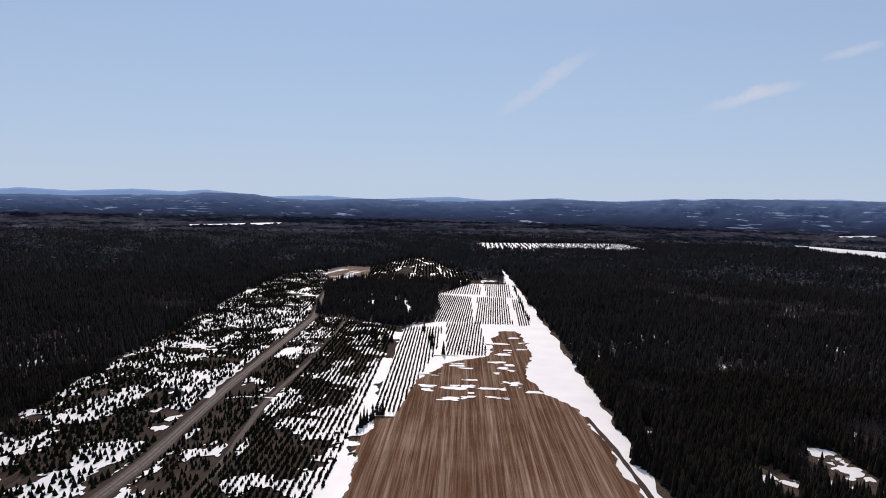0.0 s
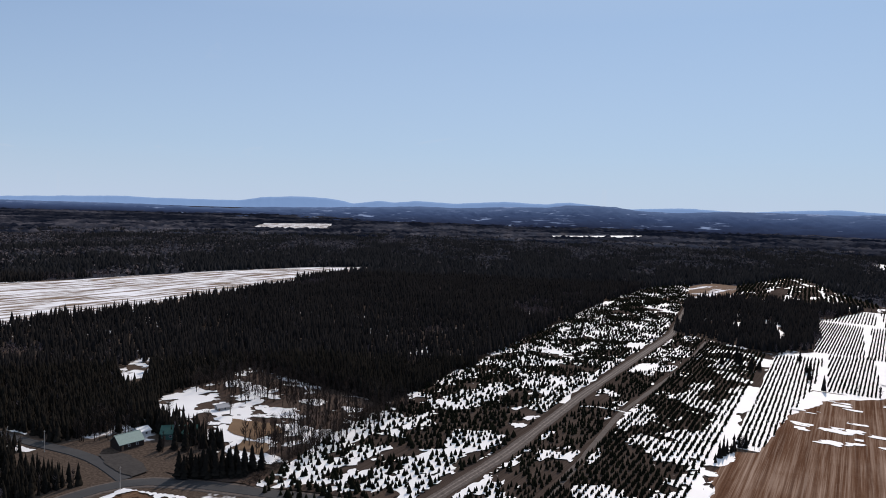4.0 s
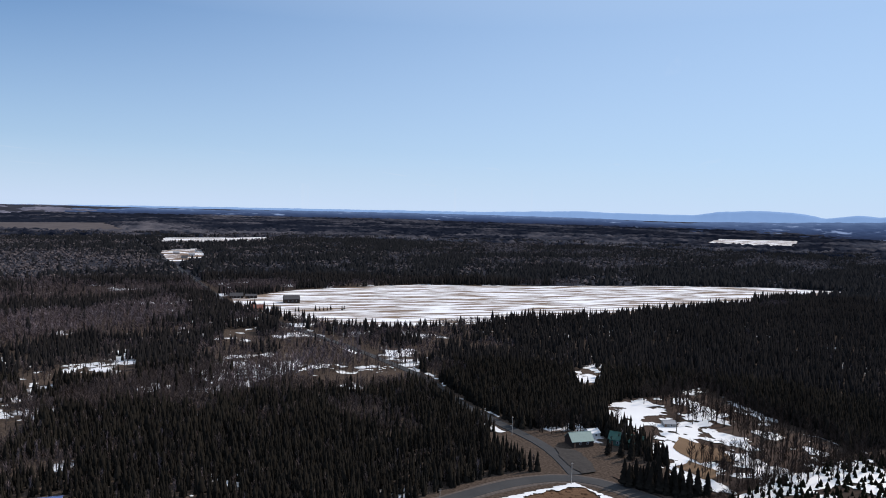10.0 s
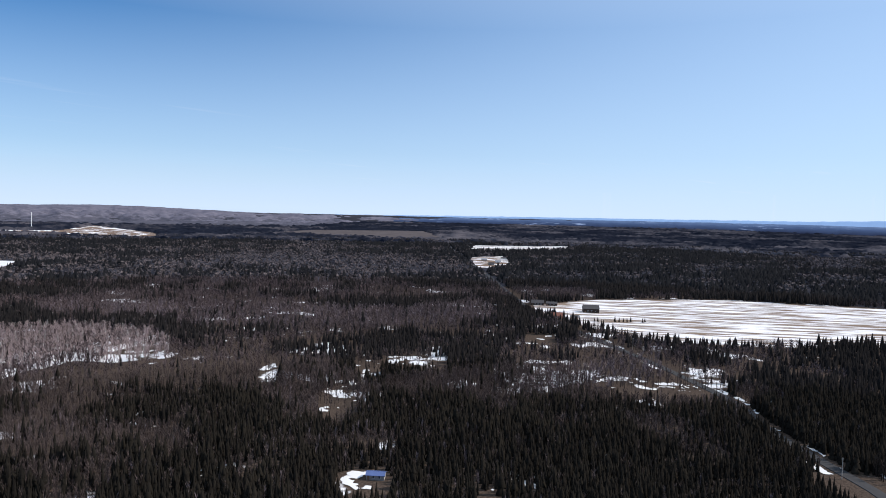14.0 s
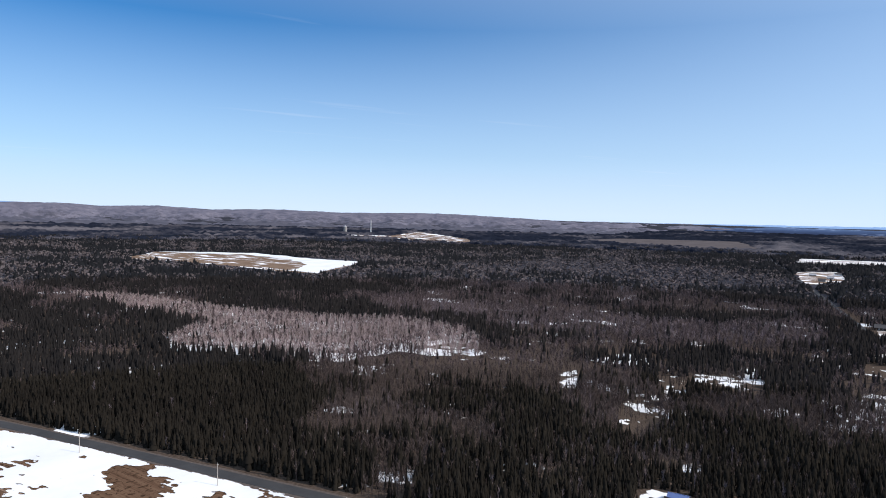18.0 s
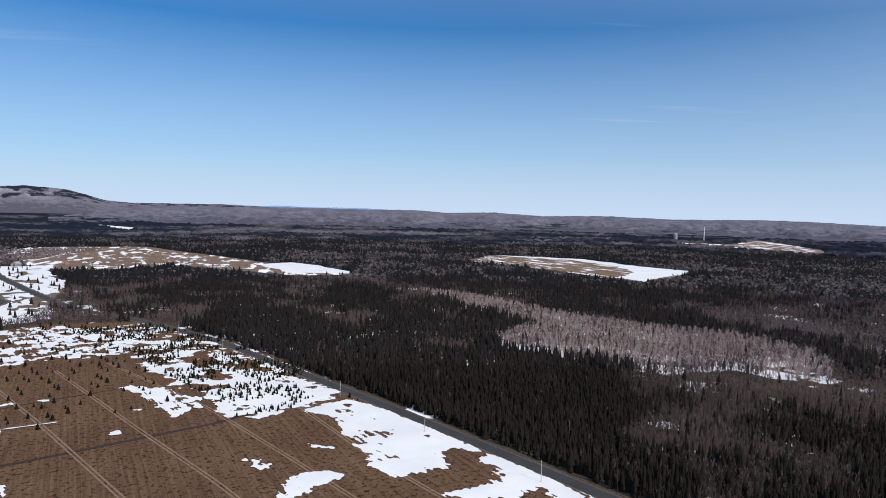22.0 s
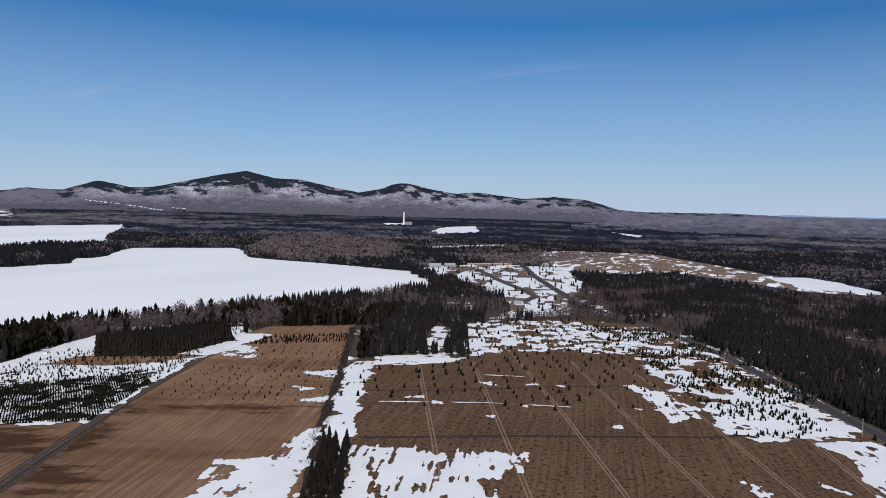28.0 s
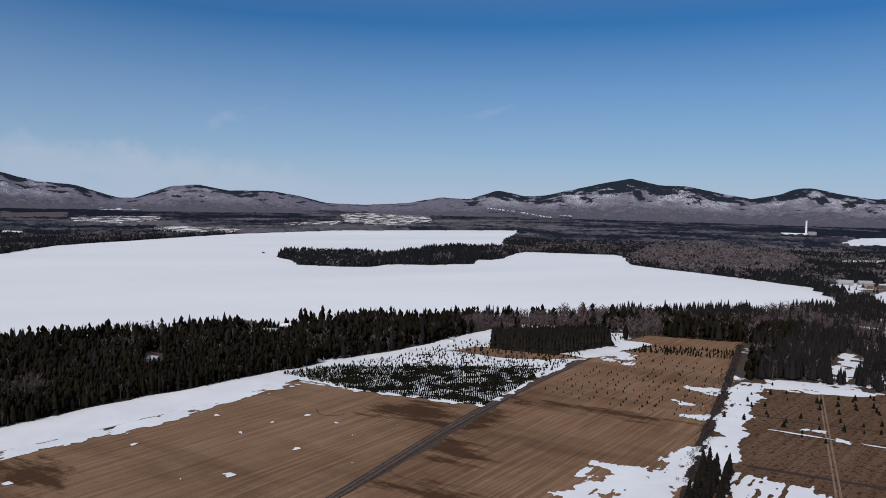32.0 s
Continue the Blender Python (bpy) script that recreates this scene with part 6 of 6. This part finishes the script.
def slope(w, d, eave, ridge, side, over=0.4, thick=0.16):
    """One pitch of a gabled roof, with its thickness and eaves."""
    k = (ridge - eave) / (d / 2)
    y0, z0, y1, z1 = 0.0, ridge + 0.05, side * (d / 2 + over), eave - over * k + 0.05
    bm = bmesh.new()
    v = [bm.verts.new((x, y, z + t)) for t in (0, thick) for x in (-w / 2 - over, w / 2 + over) for y, z in ((y0, z0), (y1, z1))]
    for f in ((0, 1, 3, 2), (4, 6, 7, 5), (0, 4, 5, 1), (2, 3, 7, 6), (0, 2, 6, 4), (1, 5, 7, 3)):
        bm.faces.new([v[i] for i in f])
    bmesh.ops.recalc_face_normals(bm, faces=bm.faces)
    return bm


def metal_roof(name, c):
    k = Mat(name, 0.65, 0.0, 0.25)
    f, g = k.noise(1.2, 3), k.noise(0.25, 3)
    d = tuple(v * 0.75 for v in c)
    return k.colour(k.mix(0.5, k.ramp(f, (0.3, d), (0.7, c)), k.ramp(g, (0.3, c), (0.7, tuple(min(1, v * 1.2) for v in c))))).m


M_ROOF_GREEN = metal_roof("pale_green_roof", (0.24, 0.31, 0.275))
M_ROOF_DKGREEN = metal_roof("dark_green_roof", (0.035, 0.1, 0.08))
M_ROOF_GREY = metal_roof("grey_roof", (0.3, 0.3, 0.31))
M_ROOF_DARK = metal_roof("dark_roof", (0.06, 0.055, 0.055))
# the blue of snow in shade, put on an added roof
M_ROOF_SHADE_BLUE = metal_roof("shade_blue_roof", (0.09, 0.13, 0.28))
M_ROOF_RED = metal_roof("red_brown_roof", (0.22, 0.09, 0.06))
M_WALL_DARK = plain("dark_boards", (0.04, 0.028, 0.023), 0.85, 0, 0.3, 3)
M_WALL_WHITE = plain("white_siding", (0.75, 0.75, 0.74), 0.7, 0, 0.06, 2)
M_WALL_BROWN = plain("brown_siding", (0.28, 0.16, 0.1), 0.8, 0, 0.2, 2)
M_WALL_GREY = plain("grey_boards", (0.28, 0.27, 0.26), 0.85, 0, 0.2, 2)
M_WALL_GREEN = plain("green_siding", (0.06, 0.13, 0.11), 0.8, 0, 0.2, 2)
M_DOOR = plain("door_paint", (0.2, 0.12, 0.08), 0.6)
M_TRIM = plain("white_trim", (0.75, 0.75, 0.75), 0.6, 0, 0.05)
k = Mat("window_glass", 0.08, 0, 0.6)
M_PANE = k.colour((0.03, 0.035, 0.045)).m
M_BRICK = plain("chimney_brick", (0.3, 0.16, 0.12), 0.9, 0, 0.25, 6)


def house(name, label, x, y, turn, w, d, eave, ridge, wall, roof, windows=3, door=True, chimney=False, category="house", group=""):
    root = tagged(new(name), label, category, group)
    part("wall", prism(w, d, eave, ridge), wall, root)
    for s in (-1, 1):
        part("roof_slope", slope(w, d, eave, ridge, s), roof, root)
    part("ridge_cap", box(w + 0.9, 0.35, 0.14, 0, 0, ridge + 0.12), roof, root)
    for s in (-1, 1):
        for i in range(windows):
            wx = -w / 2 + w * (i + 1) / (windows + 1) + (0.6 if s < 0 else 0)
            f = part("window", box(1.15, 0.12, 1.25, wx, s * (d / 2 + 0.03), eave * 0.38), M_TRIM, root)
            part("pane", box(0.95, 0.04, 1.05, wx, s * (d / 2 + 0.1), eave * 0.38 + 0.1), M_PANE, f)
    if door:
        part("door", box(1.0, 0.1, 2.05, -w / 2 + w * 0.12, d / 2 + 0.04, 0.05), M_DOOR, root)
        part("door", box(1.0, 0.1, 2.05, -w / 2 + w * 0.12, -d / 2 - 0.04, 0.05), M_DOOR, root)
    if chimney:
        part("chimney", box(0.6, 0.6, 1.6, w * 0.2, 0.6, ridge - 0.5), M_BRICK, root)
    return put(root, x, y, turn)


# the farmstead at the junction
house("barn", "dark barn with a pale green metal roof by the junction", -300, 199, 84, 12, 9, 3.0, 6.4, M_WALL_DARK, M_ROOF_GREEN, 2, True, False, "barn")
f = house("farmhouse", "low farmhouse with a dark green roof and chimney", -291, 222, 40, 17, 8, 3.0, 6.0, M_WALL_GREEN, M_ROOF_DKGREEN, 3, True, True)
part("dormer", prism(2.4, 3.4, 5.0, 6.3), M_WALL_WHITE, f, "white dormer window")
house("garage", "small shed with snow on its roof", -309, 213, 84, 6, 7, 2.6, 4.0, M_WALL_WHITE, M_SNOW, 1, True, False, "garage")
house("shed", "small grey shed on the snow", -310, 265, 70, 7, 5, 2.3, 3.6, M_WALL_GREY, M_ROOF_GREY, 1, True, False, "shed")
house("shed", "old brown shed at the wood edge", -322, 221, 10, 6, 5, 2.3, 3.6, M_WALL_BROWN, M_ROOF_GREY, 1, True, False, "shed")
# added cabin: its blue roof takes the place of bluish shaded snow
house("cabin", "added low cabin in a snowy glade, blue roof standing for shaded snow", -301, -42, 88, 8, 5, 2.2, 3.2, M_WALL_GREY, M_ROOF_SHADE_BLUE, 2, True, False, "cabin")
# the farm by the striped field
house("barn", "long dark barn at the edge of the striped field", -850, 142, 88, 19, 12, 5.0, 9.0, M_WALL_DARK, M_ROOF_DARK, 3, True, False, "barn")
house("farmhouse", "dark farm buildings in a row beside the field", -905, 82, 85, 16, 9, 3, 6.5, M_WALL_DARK, M_ROOF_DARK, 3)
house("shed", "dark low machine shed by the farm", -902, 100, 85, 14, 8, 3, 5, M_WALL_DARK, M_ROOF_DARK, 2, True, False, "shed")
house("farmhouse", "russet farmhouse beside the trees", -795, 95, 80, 14, 9, 3, 6.5, M_WALL_BROWN, M_ROOF_RED, 3, True, True)
house("shed", "brown shed by the farmhouse", -790, 114, 80, 9, 7, 2.6, 4.4, M_WALL_BROWN, M_ROOF_DARK, 1, True, False, "shed")
house("house", "white house beside the side road", -1154, 78, 80, 18, 9, 3, 6, M_WALL_WHITE, M_ROOF_GREY, 3)
for i, (x, y) in enumerate([(-1560, 35), (-1640, 52), (-1700, 20), (-1760, 70), (-1880, 10), (-1960, 30), (-2050, 60), (-2150, 20), (-2250, 120)]):
    house("house", "small far white house along the side road" if i % 2 else "small far grey house along the side road", x, y, 80 + 7 * i, 13, 9, 3, 6, M_WALL_WHITE if i % 2 else M_WALL_GREY, M_ROOF_GREY if i % 3 else M_ROOF_DARK, 2, True, False, "house", "houses along the side road")
# the lakeside houses
house("house", "brown lakeside house among cedars", 530, -428, 25, 14, 9, 3.6, 6.6, M_WALL_BROWN, M_ROOF_DARK, 4, True, True)
house("trailer", "long white trailer among lakeside trees", 497, -426, 30, 15, 4.5, 2.7, 3.5, M_WALL_WHITE, M_ROOF_GREY, 4, True, False, "trailer")
house("house", "low lakeside cottage with a grey roof", 465, -440, 35, 15, 8, 2.8, 5, M_WALL_GREY, M_ROOF_GREY, 3)
house("cottage", "small white cottage near the lake", 467, -486, 35, 9, 7, 2.8, 5, M_WALL_WHITE, M_ROOF_GREY, 2)
house("cottage", "small brown cottage with a snowy roof near the lake", 500, -447, 50, 10, 7, 2.8, 5, M_WALL_BROWN, M_SNOW, 2)
house("cottage", "small white cottage in the wood", 467, -290, 20, 8, 6, 2.6, 4.4, M_WALL_WHITE, M_ROOF_GREY, 2)
house("hut", "small pale hut at the wood edge", 344, -502, 20, 4, 3, 2.2, 3, M_WALL_WHITE, M_ROOF_GREY, 0, True, False, "hut")
# the village by the lake
for i, (x, y, w, d, e, rdg, wm, rm) in enumerate([(52, -1440, 14, 9, 3, 6, M_WALL_WHITE, M_ROOF_GREY), (122, -1378, 24, 14, 4.5, 9, M_WALL_GREY, M_ROOF_GREY), (94, -1402, 22, 13, 4, 8, M_WALL_GREY, M_ROOF_GREY), (47, -1287, 13, 7, 2.8, 4.5, M_WALL_WHITE, M_ROOF_GREY), (70, -1330, 12, 8, 3, 5, M_WALL_BROWN, M_ROOF_DARK), (-105, -1487, 18, 11, 4, 8, M_WALL_GREY, M_ROOF_GREY), (-130, -1520, 13, 9, 3, 6, M_WALL_WHITE, M_ROOF_GREY), (-190, -1500, 15, 9, 3.5, 6.5, M_WALL_BROWN, M_ROOF_RED), (-235, -1480, 16, 10, 3.5, 6, M_WALL_WHITE, M_ROOF_DARK), (140, -1440, 12, 8, 3, 6, M_WALL_WHITE, M_ROOF_GREY), (44, -924, 12, 7, 2.8, 4.5, M_WALL_GREY, M_ROOF_GREY), (-20, -1520, 12, 9, 3, 6, M_WALL_WHITE, M_ROOF_DARK), (20, -1390, 12, 8, 3, 5.5, M_WALL_GREY, M_ROOF_DARK), (-30, -875, 10, 7, 2.8, 5, M_WALL_WHITE, M_ROOF_GREY), (32, -822, 10, 7, 2.6, 4.6, M_WALL_WHITE, M_ROOF_GREY)]):
    house("house", "village house in snowy open land near the lake", x, y, 12 * i, w, d, e, rdg, wm, rm, 3, True, i % 3 == 0, "house", "village houses")
long = house("long_building", "long low brown building with a row of bays", 6, -1478, 27, 88, 8, 3.4, 5.0, M_WALL_BROWN, M_ROOF_GREY, 16, True, False, "building")
# houses on the far shore
r3 = random.Random(11)
for i in range(26):
    t = i / 25
    x, y = 2080 + 190 * math.sin(t * 3) + r3.uniform(-30, 160), -1250 - 1650 * t
    house("house", "far small house on the opposite shore", x, y, r3.uniform(0, 180), 16, 11, 4, 8, M_WALL_WHITE if i % 3 else M_WALL_BROWN, M_ROOF_GREY if i % 2 else M_ROOF_DARK, 2, False, False, "house", "houses on the far shore")
# works with its white stack below the mountains
works = tagged(new("factory"), "long white works hall with a tall pale stack", "factory")
part("hall", box(130, 60, 16, 60, 0, 0, 0.3), M_WALL_WHITE, works)
part("annex", box(40, 40, 26, -30, 0, 0, 0.3), M_WALL_GREY, works)
part("stack", trunk_bm(88, 6, 14, 0.7), M_WALL_WHITE, works, "tall white chimney stack")
put(works, 592, -4364, 20)
mast = tagged(new("mast"), "thin pale mast rising over the far woods", "mast")
part("shaft", trunk_bm(70, 2.2, 8, 0.6), M_WALL_WHITE, mast)
part("head", trunk_bm(8, 4, 8, 0.9), M_WALL_GREY, mast)
put(mast, -3000, -1990, 0)
silo = tagged(new("silo"), "pale round silo among far woods", "silo")
part("body", trunk_bm(32, 9, 14, 1.0), M_WALL_GREY, silo)
bm = trunk_bm(6, 9.3, 14, 0.2)
bmesh.ops.translate(bm, vec=(0, 0, 32), verts=bm.verts)
part("dome", bm, M_ROOF_GREY, silo)
put(silo, -2900, -2080, 0)
house("hut", "small dark hut on the lake ice off the point", 1286, -1080, 40, 5, 4, 2.2, 3.2, M_WALL_DARK, M_ROOF_DARK, 0, True, False, "hut")
